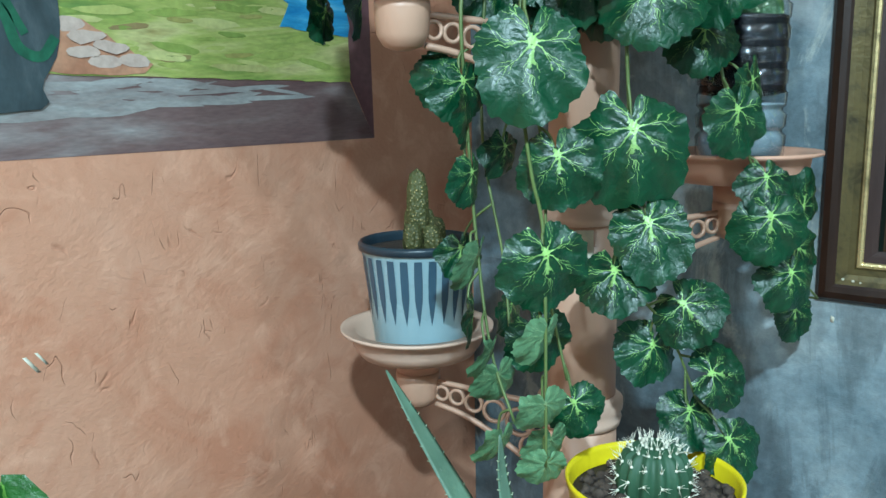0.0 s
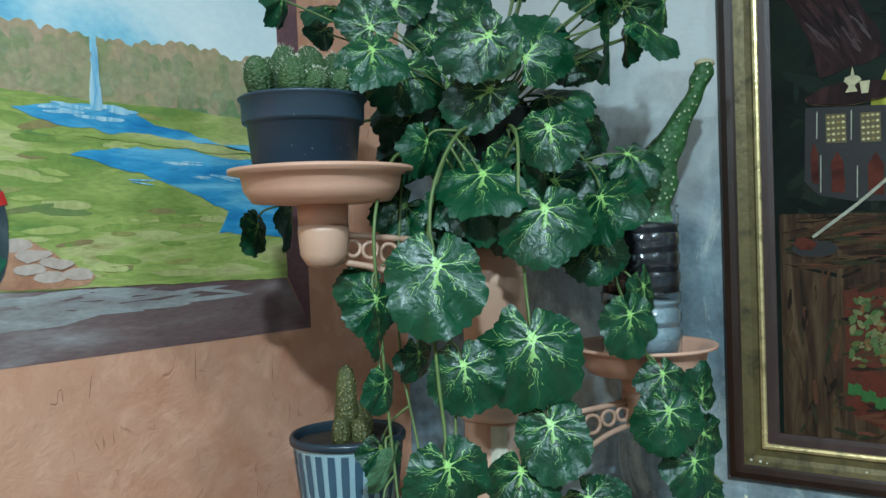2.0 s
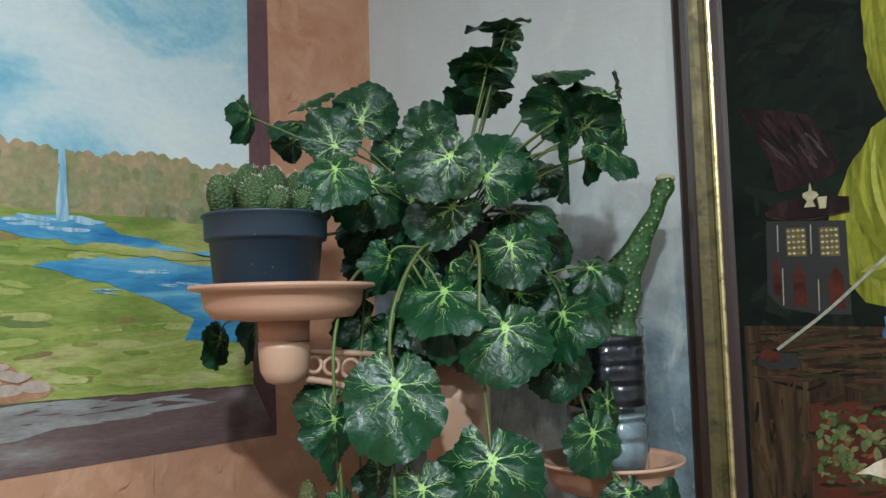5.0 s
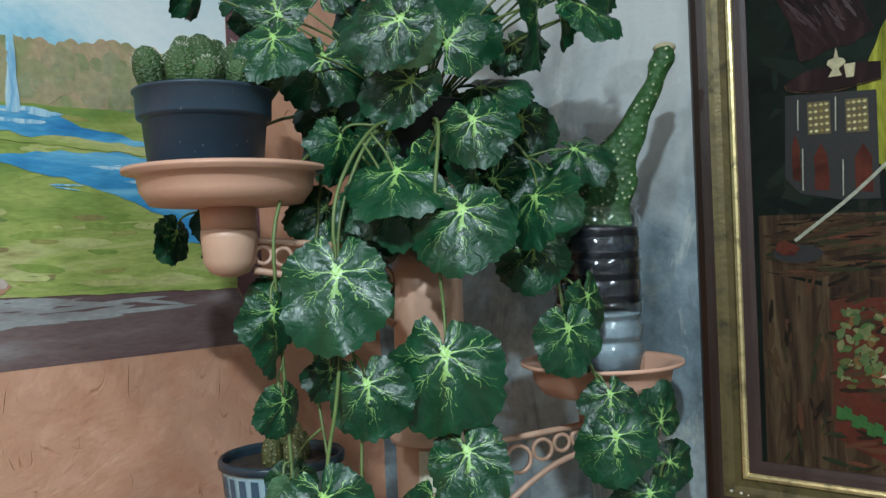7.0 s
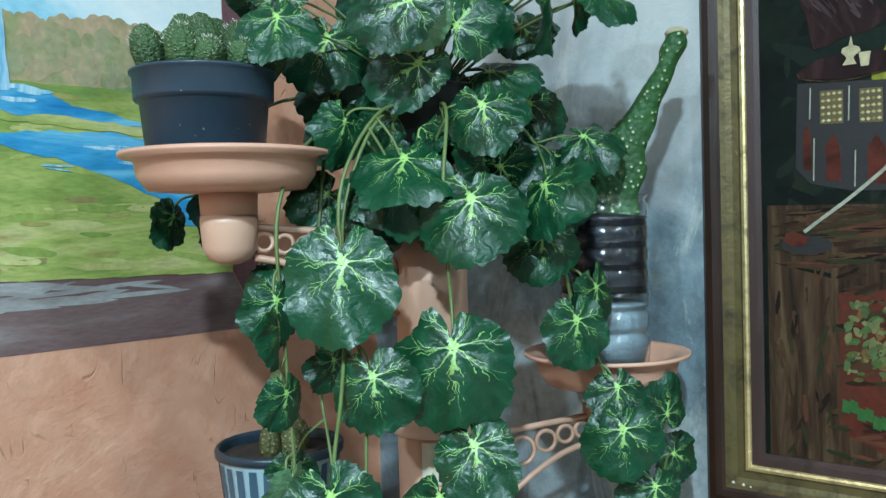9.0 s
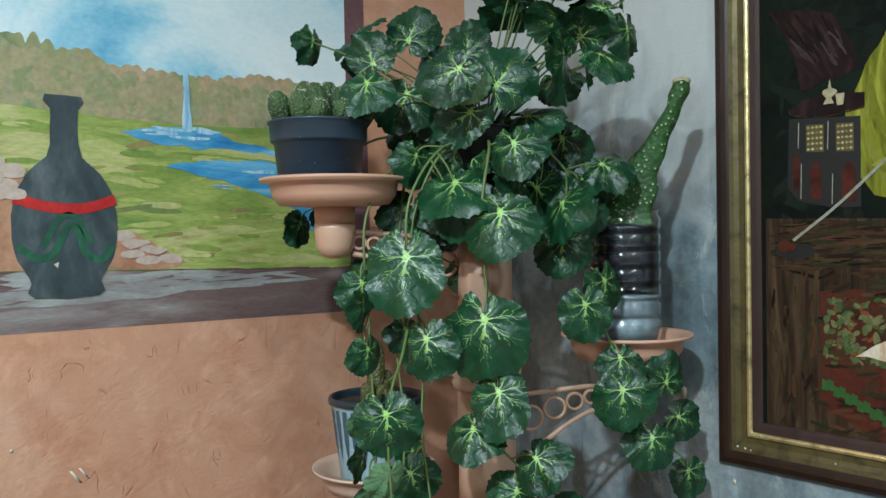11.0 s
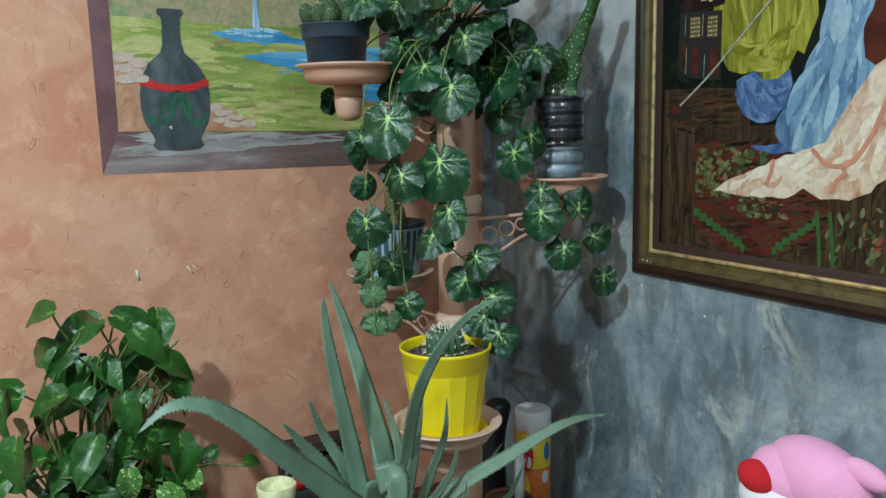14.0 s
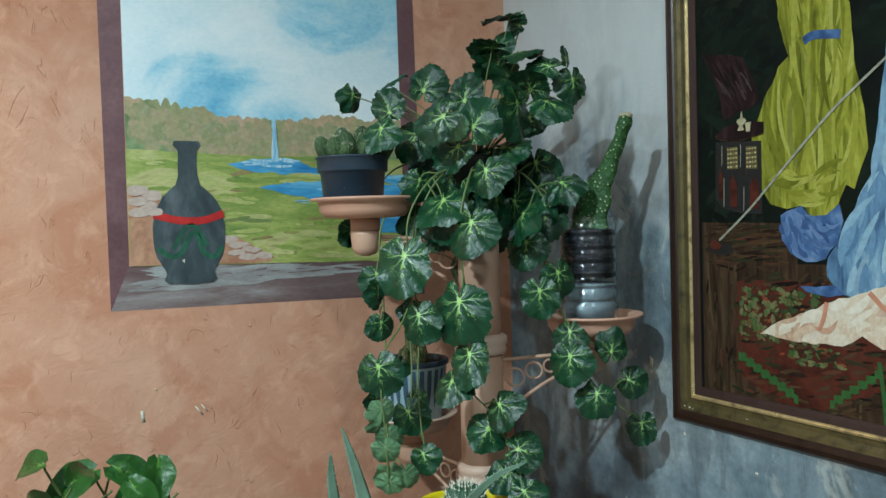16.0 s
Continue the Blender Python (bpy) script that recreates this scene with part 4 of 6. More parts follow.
for z0, z1, r in ((TABLE_Z + 0.06, 0.80, 0.040), (0.80, 1.02, 0.040), (1.02, 1.24, 0.038), (1.24, 1.47, 0.036)):
    part("pole", lathe([(0, z0), (r, z0), (r * 0.98, (z0 + z1) / 2), (r, z1), (0, z1)], PX, PY, 40), BEIGE, stand)
for z in (0.80, 1.02, 1.24, 1.468):
    part("collar", lathe([(0.036, z - 0.024), (0.043, z - 0.022), (0.045, z - 0.014), (0.042, z - 0.010), (0.046, z - 0.004), (0.046, z + 0.006), (0.042, z + 0.010), (0.036, z + 0.012)], PX, PY, 40), BEIGEPALE, stand)
tag_bm = bmesh.new()
for a0, a1 in ((-2.75, -2.3),):
    cols = [a0 + (a1 - a0) * k / 5 for k in range(6)]
    up = [tag_bm.verts.new((PX + 0.0395 * math.cos(a), PY + 0.0395 * math.sin(a), 1.214)) for a in cols]
    dn = [tag_bm.verts.new((PX + 0.0405 * math.cos(a), PY + 0.0405 * math.sin(a), 1.174)) for a in cols]
    for k in range(5):
        tag_bm.faces.new((up[k], up[k + 1], dn[k + 1], dn[k]))
part("paper_tag", tag_bm, BONE, stand, "white paper price tag")


def ring_plate(bm, o, ax, az, ay, r, w, t, seg=18):
    """A flat ring in the plane ax, az with thickness t along ay."""
    rows = []
    for k in range(seg):
        a = 2 * math.pi * k / seg
        d = ax * math.cos(a) + az * math.sin(a)
        rows.append([bm.verts.new(o + d * (r + dw) + ay * dt) for dw, dt in ((0, -t / 2), (w, -t / 2), (w, t / 2), (0, t / 2))])
    for k in range(seg):
        a, b = rows[k], rows[(k + 1) % seg]
        for i in range(4):
            j = (i + 1) % 4
            bm.faces.new((a[i], a[j], b[j], b[i]))


def arm(x, y, z, radius, drop, label="", clay=None):
    """Saucer with its rim at z, on a cup that a pierced bracket ties to the pole."""
    s = radius / 0.091
    saucer = part("saucer", lathe([(0, z - 0.024), (0.055 * s, z - 0.024), (0.069 * s, z - 0.018), (0.074 * s, z - 0.002), (0.089 * s, z - 0.001), (0.091 * s, z + 0.001), (0.091 * s, z - 0.003), (0.079 * s, z - 0.005), (0.0765 * s, z - 0.020), (0.068 * s, z - 0.032), (0.03, z - 0.035), (0, z - 0.035)], x, y, 56), clay or SAUCERCLAY, stand, label)
    part("spigot", lathe([(0, z - 0.034), (0.026, z - 0.034), (0.025, z - 0.056), (0, z - 0.056)], x, y, 32), SAUCERCLAY, stand)
    part("cup", lathe([(0, z - 0.055), (0.0255, z - 0.055), (0.026, z - 0.062), (0.024, z - 0.085), (0.018, z - 0.095), (0.008, z - 0.099), (0, z - 0.0995)], x, y, 32), BEIGE, stand)
    bm = bmesh.new()
    way = Vector((x - PX, y - PY, 0))
    dist = way.length
    ax = way.normalized()
    ay, az = Vector((-ax.y, ax.x, 0)), Vector((0, 0, 1))
    a, b = 0.036, dist - 0.022
    top = lambda u: z - 0.066 - 0.012 * (b - u) / (b - a)
    low = lambda u: z - 0.094 - drop * ((b - u) / (b - a)) ** 1.5
    at = lambda u, h: Vector((PX, PY, 0)) + ax * u + az * h
    for f in (top, low):
        tube([at(a + (b - a) * k / 4, f(a + (b - a) * k / 4)) for k in range(5)], 0.0035, bm=bm, seg=6, n=3)
    u = b
    while u > a + 0.008:
        h = top(u) - low(u)
        r = max(0.006, min(0.016, h * 0.30))
        n = max(1, int(h / (2 * r + 0.003)))
        for k in range(n):
            c = at(max(u - r, a + r), low(u) + h * (k + 0.5) / n + (0.004 if n > 1 and k == 0 else 0))
            ring_plate(bm, c, ax, az, ay, r - 0.0022, 0.0035, 0.005)
        u -= 2 * r + 0.0015
    part("bracket", bm, BEIGE, stand, "pierced beige bracket with round holes")
    return saucer


arm(0.568, 0.538, 1.489, 0.093, 0.06)
arm(0.682, 0.635, 1.087, 0.089, 0.07, "pale beige saucer", BEIGEPALE)
arm(0.900, 0.350, 1.283, 0.086, 0.08)
arm(0.639, 0.315, 0.880, 0.094, 0.05, "pale beige saucer", BEIGEPALE)


# ---- pots ----
def pot_soil(x, y, z, r):
    return lathe([(0, z + 0.002), (r * 0.5, z + 0.004), (r, z), (r, z - 0.01), (0, z - 0.01)], x, y, 32)


def crumbs(x, y, z, r, n, size, seed, bm=None):
    rnd = random.Random(seed)
    bm = bm or bmesh.new()
    for _ in range(n):
        a, d, s = rnd.uniform(0, 6.28), r * math.sqrt(rnd.random()), size * rnd.uniform(0.5, 1.4)
        ball(x + d * math.cos(a), y + d * math.sin(a), z + s * 0.3, s, s * rnd.uniform(0.6, 1), s * 0.7, bm, 1)
    return bm


def cactus_paint(name, c, dot, scale, stretch=(1, 1, 1), spot=0.2):
    m = Nodes(name, 0.6)
    v = m.coords("Object", stretch)
    n = m.add("ShaderNodeTexVoronoi")
    n.inputs["Scale"].default_value = scale
    m.link(v, n.inputs["Vector"])
    d = n.outputs["Distance"]
    tone = m.ramp(m.noise(v, 18, 3), (0.3, scaled(c, 0.7)), (0.7, scaled(c, 1.25)))
    col = m.mix(m.ramp(d, (spot * 0.5, (0.8, 0.8, 0.8)), (spot, (0, 0, 0))), tone, dot)
    m.bump(m.math("SUBTRACT", 1.0, d), 0.6, 0.003)
    return m.done(col)


CACTUSFINE = cactus_paint("knobbly_green_cactus", lin(58, 84, 46), lin(166, 174, 132), 330, (1, 1, 1.4))
CACTUSBROWN = cactus_paint("olive_brown_cactus", lin(82, 84, 46), lin(186, 168, 112), 260, spot=0.3)
CACTUSPAD = cactus_paint("spotted_green_cactus", lin(44, 84, 40), lin(196, 204, 160), 150, spot=0.26)
CACTUSBALL = painted("blue_green_cactus_skin", lin(50, 84, 60), 0.6, 0.2, 40)
CORK = painted("dry_cut_cactus_tip", lin(170, 158, 128), 0.8, 0.2, 60)

# dark nursery pot with clustered cactus
DX, DY, DZ = 0.549, 0.541, 1.559
dark = thing("nursery_pot", "dark blue-grey plastic nursery pot with clustered cactus", "potted cactus", DX, DY, 1.465)
part("pot", lathe([(0, 1.4662), (0.048, 1.4662), (0.049, 1.468), (0.0555, DZ - 0.026), (0.0595, DZ - 0.025), (0.0602, DZ - 0.023), (0.0608, DZ - 0.003), (0.0632, DZ - 0.002), (0.0634, DZ), (0.0615, DZ + 0.001), (0.0595, DZ - 0.004), (0.0585, DZ - 0.02), (0.0, DZ - 0.02)], DX, DY, 56), DARKPOT, dark)
part("soil", pot_soil(DX, DY, DZ - 0.008, 0.059), SOIL, dark)
rnd = random.Random(5)
hairs = bmesh.new()
for ox, oy, h, r in ((-0.036, -0.026, 0.044, 0.0125), (-0.040, 0.010, 0.050, 0.0125), (-0.012, -0.034, 0.056, 0.0135), (-0.014, 0.000, 0.066, 0.0135), (0.014, -0.026, 0.054, 0.013), (0.012, 0.010, 0.072, 0.013), (0.040, -0.022, 0.050, 0.013), (0.038, 0.014, 0.066, 0.0135), (-0.008, 0.034, 0.064, 0.013), (0.004, -0.040, 0.036, 0.011), (-0.026, -0.038, 0.034, 0.0105)):
    h *= 1.14
    lean = pose(0, 0, 0, rnd.uniform(-14, 14) - oy * 500, rnd.uniform(-14, 14) + ox * 500, 0)
    stem = lathe([(0, -0.012), (r * 0.75, -0.01), (r * 1.05, h * 0.25), (r * 1.15, h * 0.48), (r * 0.95, h * 0.68), (r * 0.5, h * 0.8), (0, h * 0.84)], 0, 0, 44, flute=0.12, flutes=11)
    bmesh.ops.transform(stem, matrix=Matrix.Translation((DX + ox, DY + oy, DZ - 0.008)) @ lean, verts=stem.verts[:])
    part("cactus_stem", stem, CACTUSFINE, dark)
    place = Matrix.Translation((DX + ox, DY + oy, DZ - 0.008)) @ lean
    for _ in range(60):
        a, t = rnd.uniform(0, 6.28), rnd.random() ** 0.5
        foot = Vector((r * (1.1 - 0.95 * t ** 3) * math.cos(a), r * (1.1 - 0.95 * t ** 3) * math.sin(a), h * (0.40 + 0.43 * t)))
        out = Vector((math.cos(a), math.sin(a), 0.3 + t)).normalized()
        tube([place @ foot, place @ (foot + out * rnd.uniform(0.002, 0.0045))], 0.00028, 0.0001, 3, 1, hairs)
tagged(part("spine_cover", hairs, SPINE, dark, "short white woolly spines"), kind="stuff")

# pale blue pot with slate stripes
BX, BY, BZ0, BZ1 = 0.687, 0.634, 1.0635, 1.187
striped = thing("striped_pot", "pale blue flower pot with slate stripes and cactus", "potted cactus", BX, BY, BZ0)
part("pot", lathe([(0, BZ0), (0.050, BZ0), (0.053, BZ0 + 0.003), (0.0655, BZ1 - 0.010), (0.0675, BZ1 - 0.008), (0.068, BZ1), (0.0655, BZ1 + 0.001), (0.063, BZ1 - 0.012), (0.0, BZ1 - 0.014)], BX, BY, 64), PALEBLUE, striped)
bm = bmesh.new()
prof = [(0.0, 0.036), (0.0022, 0.050), (0.0042, 0.066), (0.0046, 0.090), (0.0042, 0.110)]
lrow, rrow = [], []
for w, h in prof:
    rr = 0.053 + (0.0655 - 0.053) * (h - 0.003) / 0.11 + 0.0006
    lrow.append(bm.verts.new((rr, -w, h))), rrow.append(bm.verts.new((rr, w + 1e-5, h)))
for k in range(len(prof) - 1):
    bm.faces.new((lrow[k], rrow[k], rrow[k + 1], lrow[k + 1]))
stripe_mesh = mesh_of(bm, STRIPE)
for k in range(26):
    ob = part("stripe", stripe_mesh, None, striped)
    ob.matrix_basis = pose(BX, BY, BZ0, 0, 0, 360 * k / 26)
part("rim", lathe([(0.0662, BZ1 - 0.009), (0.0692, BZ1 - 0.008), (0.0698, BZ1 - 0.002), (0.068, BZ1 + 0.001), (0.0650, BZ1 + 0.0012), (0.0636, BZ1 - 0.004), (0.0622, BZ1 - 0.0125)], BX, BY, 64), SLATE, striped, "dark slate rim")
part("soil", pot_soil(BX, BY, BZ1 - 0.010, 0.064), SOIL, striped)
for ox, oy, h, r in ((0.0, 0.0, 0.094, 0.0125), (0.014, -0.014, 0.038, 0.0115), (-0.020, -0.010, 0.036, 0.011), (0.022, 0.008, 0.046, 0.011), (-0.002, -0.022, 0.032, 0.011), (0.008, 0.016, 0.05, 0.010)):
    part("cactus_stem", lathe([(0, BZ1 - 0.012), (r, BZ1 - 0.010), (r * 1.1, BZ1 - 0.012 + h * 0.35), (r, BZ1 - 0.012 + h * 0.75), (r * 0.7, BZ1 - 0.012 + h * 0.93), (0, BZ1 - 0.012 + h)], BX + ox, BY + oy, 28, flute=0.14, flutes=9), CACTUSBROWN, striped)

# yellow pot with ball cactus
YX, YY, YZ0, YZ1 = 0.636, 0.310, 0.8565, 1.013
yellow = thing("yellow_pot", "yellow panelled plastic pot with spiny ball cactus", "potted cactus", YX, YY, YZ0)
part("drip_tray", lathe([(0, YZ0), (0.060, YZ0), (0.068, YZ0 + 0.012), (0.070, YZ0 + 0.014), (0.066, YZ0 + 0.014), (0.058, YZ0 + 0.004), (0, YZ0 + 0.004)], YX, YY, 48), YELLOW, yellow)
part("pot", lathe([(0, YZ0 + 0.005), (0.053, YZ0 + 0.005), (0.055, YZ0 + 0.010), (0.0722, YZ1 - 0.034), (0.0715, YZ1 - 0.030)], YX, YY, 16), YELLOW, yellow, smooth=False)
part("rim", lathe([(0.069, YZ1 - 0.038), (0.0728, YZ1 - 0.034), (0.0755, YZ1 - 0.007), (0.0775, YZ1 - 0.005), (0.078, YZ1), (0.076, YZ1 + 0.001), (0.0738, YZ1 - 0.004), (0.071, YZ1 - 0.03), (0.069, YZ1 - 0.038)], YX, YY, 64), YELLOW, yellow)
part("soil", pot_soil(YX, YY, YZ1 - 0.018, 0.0725), SOIL, yellow)
LUMPS = painted("dry_grey_brown_soil", lin(74, 62, 54), 0.95, 0.5, 90, bump=0.9, grain=300)
part("soil_crumbs", crumbs(YX, YY, YZ1 - 0.016, 0.068, 230, 0.0052, 3), LUMPS, yellow)
cz = YZ1 - 0.003
part("cactus_ball", lathe([(0, cz - 0.028), (0.028, cz - 0.02), (0.034, cz - 0.004), (0.0335, cz + 0.013), (0.027, cz + 0.027), (0.015, cz + 0.034), (0, cz + 0.030)], YX, YY, 84, flute=0.16, flutes=14), CACTUSBALL, yellow)
bm = bmesh.new()
rnd = random.Random(8)
for k in range(14):
    a = 2 * math.pi * (k + 0.5) / 14
    for rr, zz, el in ((0.0335, -0.006, 0), (0.034, 0.008, 15), (0.030, 0.021, 40), (0.021, 0.031, 62), (0.011, 0.034, 80)):
        o = Vector((YX + rr * math.cos(a), YY + rr * math.sin(a), cz + zz))
        ball(*o, 0.0016, bm=bm, sub=1)
        for s in range(5):
            e, b = radians(el + rnd.uniform(-50, 50)), a + rnd.uniform(-0.9, 0.9)
            d = Vector((math.cos(b) * math.cos(e), math.sin(b) * math.cos(e), math.sin(e)))
            tube([o, o + d * rnd.uniform(0.006, 0.011)], 0.0004, 0.00012, 3, 1, bm)
tagged(part("spine_cover", bm, SPINE, yellow, "clusters of white spines"), kind="stuff")

# cut plastic bottle used as a planter
QX, QY, QZ = 0.897, 0.349, 1.2595
bottle = thing("bottle_planter", "clear ribbed plastic bottle planter with tall cactus", "bottle planter", QX, QY, QZ)
glass = Nodes("clear_plastic", 0.06)
glass.bsdf.inputs["Transmission Weight"].default_value = 1.0
glass.bsdf.inputs["IOR"].default_value = 1.45
CLEAR = glass.done((0.92, 0.95, 0.96))
prof = [(0, QZ), (0.040, QZ), (0.045, QZ + 0.006)]
z = QZ + 0.03
while z < 1.435:
    prof += [(0.0465, z), (0.0472, z + 0.011), (0.0430, z + 0.0150), (0.0430, z + 0.0175), (0.0465, z + 0.021)]
    z += 0.0225
prof += [(0.0465, 1.446)] + [(r - 0.0011, h) for r, h in [(0.0465, 1.446)] + prof[:2:-1]] + [(0.0439, QZ + 0.0065), (0.039, QZ + 0.0012), (0, QZ + 0.0012)]
shell = part("bottle_shell", lathe(prof, QX, QY, 56), CLEAR, bottle)
shell.visible_shadow = False
soil_side = [(r - 0.0022, h) for r, h in prof[3:] if 1.345 < h < 1.43 and r > 0.043]
wet = painted("wet_black_soil", lin(22, 24, 28), 0.22, 0.5, 40, bump=0.3)
half_n = len(soil_side) // 2
# Grey core added to darken the lower bottle, which is really clear plastic.
GREYCORE = painted("grey_core_fill", lin(76, 86, 90), 0.7, 0.4, 60, bump=0.5, grain=260)
low_side = [(r - 0.0022, h) for r, h in prof[3:] if 1.27 < h < 1.342 and r > 0.041]
part("grit", lathe([(0, 1.264), (0.038, 1.264)] + low_side[:len(low_side) // 2] + [(0, 1.341)], QX, QY, 40), GREYCORE, bottle, "grey core standing in for clear ridged plastic")
part("soil", lathe([(0, 1.342), (0.03, 1.342)] + soil_side[:half_n] + [(0, 1.43)], QX, QY, 40), wet, bottle)
bm = bmesh.new()
spine_path = smooth_path([(QX, QY, 1.415), (QX + 0.002, QY - 0.004, 1.45), (QX + 0.008, QY - 0.018, 1.495), (QX + 0.018, QY - 0.044, 1.54), (QX + 0.024, QY - 0.066, 1.58), (QX + 0.026, QY - 0.074, 1.606)], 5)
rows = []
for i, p in enumerate(spine_path):
    t = i / (len(spine_path) - 1)
    w = 0.036 - 0.024 * min(1, max(0, (t - 0.28) / 0.40)) + 0.002 * math.sin(t * 30)
    rows.append([bm.verts.new(p + Vector((0.35, -0.9, 0.12)).normalized() * w * math.cos(a) + Vector((0.9, 0.35, 0)).normalized() * 0.013 * math.sin(a)) for a in (2 * math.pi * k / 20 for k in range(20))])
for a, b in zip(rows, rows[1:]):
    for k in range(20):
        bm.faces.new((a[k], a[(k + 1) % 20], b[(k + 1) % 20], b[k]))
bm.faces.new(rows[0]), bm.faces.new(rows[-1])
part("cactus_pad", bm, CACTUSPAD, bottle, "tall bent green cactus with pale dots")
part("cut_tip", ball(QX + 0.026, QY - 0.074, 1.607, 0.012, 0.012, 0.006, sub=2), CORK, bottle)


# ---- leaves ----
def round_leaf(seed):
    """Round scalloped leaf, one unit wide, stalk at its origin, tip towards -y, face up."""
    rnd = random.Random(seed)
    bm = bmesh.new()
    uv = bm.loops.layers.uv.new("UVMap")
    seg, rad, off = 90, 0.5, 0.15
    cup, ripple, skew = rnd.uniform(0.12, 0.5), rnd.uniform(0.012, 0.028), rnd.uniform(-0.12, 0.12)
    fold = rnd.uniform(0.05, 0.32)
    rings = [[bm.verts.new((0, 0, 0))]]
    for q in (0.14, 0.32, 0.5, 0.68, 0.85, 1.0):
        ring = []
        for k in range(seg):
            th = 2 * math.pi * k / seg - math.pi
            r = off * math.cos(th) + math.sqrt(rad ** 2 - (off * math.sin(th)) ** 2)
            r *= 1 - 0.72 * math.exp(-((math.pi - abs(th)) / 0.20) ** 2)
            r *= 1 + 0.22 * noise.noise((math.cos(th) * 1.3, math.sin(th) * 1.3, seed * 7.3)) + 0.015 * math.cos(5 * th + seed)
            if q == 1.0:
                r *= 1 + 0.045 * (abs(math.sin(th * 9.5 + 0.6 * math.sin(3 * th + seed))) - 0.5) + 0.035 * (k * 7 % 3 - 1) * (0.6 + 0.4 * math.sin(k * 1.7 + seed))
            r *= q
            x, y = r * math.sin(th) + skew * r * r, -r * math.cos(th)
            z = -cup * r * r + ripple * math.cos(7 * th) * r * 1.6 - fold * abs(x) * 0.6 + 0.22 * r * noise.noise((x * 3, y * 3, seed + 3)) + 0.05 * q ** 3 * noise.noise((x * 9, y * 9, seed))
            ring.append(bm.verts.new((x, y, z)))
        rings.append(ring)
    for k in range(seg):
        bm.faces.new((rings[0][0], rings[1][k], rings[1][(k + 1) % seg]))
    for a, b in zip(rings[1:], rings[2:]):
        for k in range(seg):
            bm.faces.new((a[k], b[k], b[(k + 1) % seg], a[(k + 1) % seg]))
    for f in bm.faces:
        for lp in f.loops:
            lp[uv].uv = (0.5 + lp.vert.co.x, 0.5 + lp.vert.co.y)
    return bm


def heart_leaf(seed):
    """Pointed heart-shaped leaf, one unit long."""
    rnd = random.Random(seed)
    bm = bmesh.new()
    uv = bm.loops.layers.uv.new("UVMap")
    n, rows = 12, []
    curl, fold = rnd.uniform(0.3, 1.0), rnd.uniform(0.2, 0.55)
    for i in range(n + 1):
        t = i / n
        w = 0.30 * (math.sin(math.pi * t ** 0.58) ** 0.95 if 0 < t < 1 else 0.0) + (0.05 if i == 0 else 0)
        row = []
        for k in range(-4, 5):
            x = w * k / 4
            y = 0.12 * (1 - (k / 4) ** 2) * 0 + (0.10 * abs(k / 4) if t < 0.15 else 0) - t
            row.append(bm.verts.new((x + 0.02 * noise.noise((x * 3, t * 3, seed)), y, -curl * t * t * 0.6 + fold * abs(x) + 0.05 * noise.noise((x * 5, t * 4, seed)))))
        rows.append(row)
    for a, b in zip(rows, rows[1:]):
        for k in range(8):
            bm.faces.new((a[k], a[k + 1], b[k + 1], b[k]))
    for f in bm.faces:
        for lp in f.loops:
            lp[uv].uv = (0.5 + lp.vert.co.x, 0.5 + lp.vert.co.y)
    return bm


def leaf_pose(x, y, z, size, az, el, spin):
    """Leaf whose face looks to the compass angle az and height el; spin turns its tip off straight down."""
    a, e, s = radians(az), radians(el), radians(spin)
    n = Vector((math.cos(a) * math.cos(e), math.sin(a) * math.cos(e), math.sin(e)))
    u = (Vector((0, 0, 1)) - n * n.z).normalized()
    tip = -u * math.cos(s) + u.cross(n) * math.sin(s)
    m = Matrix((-tip.cross(n), -tip, n)).transposed().to_4x4()
    return Matrix.Translation((x, y, z)) @ m @ Matrix.Scale(size, 4)


VINE_MESHES = [mesh_of(round_leaf(s), VINELEAF) for s in range(9)]
VINE_BACKS = [mesh_of(round_leaf(s), VINEBACK) for s in range(40, 43)]
HUB = Vector((PX, PY, 1.53))
vine = thing("trailing_vine", "trailing begonia-like vine with round scalloped dark green leaves", "plant", PX, PY, 1.473)
part("pot", lathe([(0, 1.4735), (0.040, 1.4735), (0.052, 1.55), (0.055, 1.552), (0.052, 1.554), (0.049, 1.54), (0, 1.535)], PX, PY, 40), BLACK, vine, "black plastic pot hidden in leaves")
STRANDS = []


def strand(*points):
    path = smooth_path([HUB, *points], 6)
    STRANDS.extend(path[4:])
    part("strand", tube([HUB, *points], 0.0020, 0.0013, 6, 6), GREENSTEM, vine)


strand((0.66, 0.43, 1.525), (0.605, 0.425, 1.46), (0.598, 0.42, 1.38), (0.61, 0.41, 1.29), (0.60, 0.40, 1.19), (0.595, 0.375, 1.10))
strand((0.70, 0.39, 1.525), (0.665, 0.365, 1.44), (0.67, 0.36, 1.32), (0.675, 0.355, 1.24), (0.665, 0.37, 1.19), (0.705, 0.335, 1.13), (0.735, 0.31, 1.04))
strand((0.79, 0.39, 1.525), (0.825, 0.36, 1.46), (0.80, 0.33, 1.36), (0.825, 0.305, 1.27), (0.85, 0.29, 1.19), (0.905, 0.26, 1.13))
strand((0.64, 0.49, 1.51), (0.572, 0.47, 1.44), (0.57, 0.465, 1.33), (0.568, 0.455, 1.23), (0.556, 0.43, 1.13), (0.55, 0.40, 1.07))
strand((0.67, 0.50, 1.53), (0.64, 0.50, 1.42), (0.625, 0.49, 1.30), (0.615, 0.46, 1.20), (0.60, 0.44, 1.12))
strand((0.66, 0.55, 1.55), (0.63, 0.62, 1.52), (0.615, 0.655, 1.46))
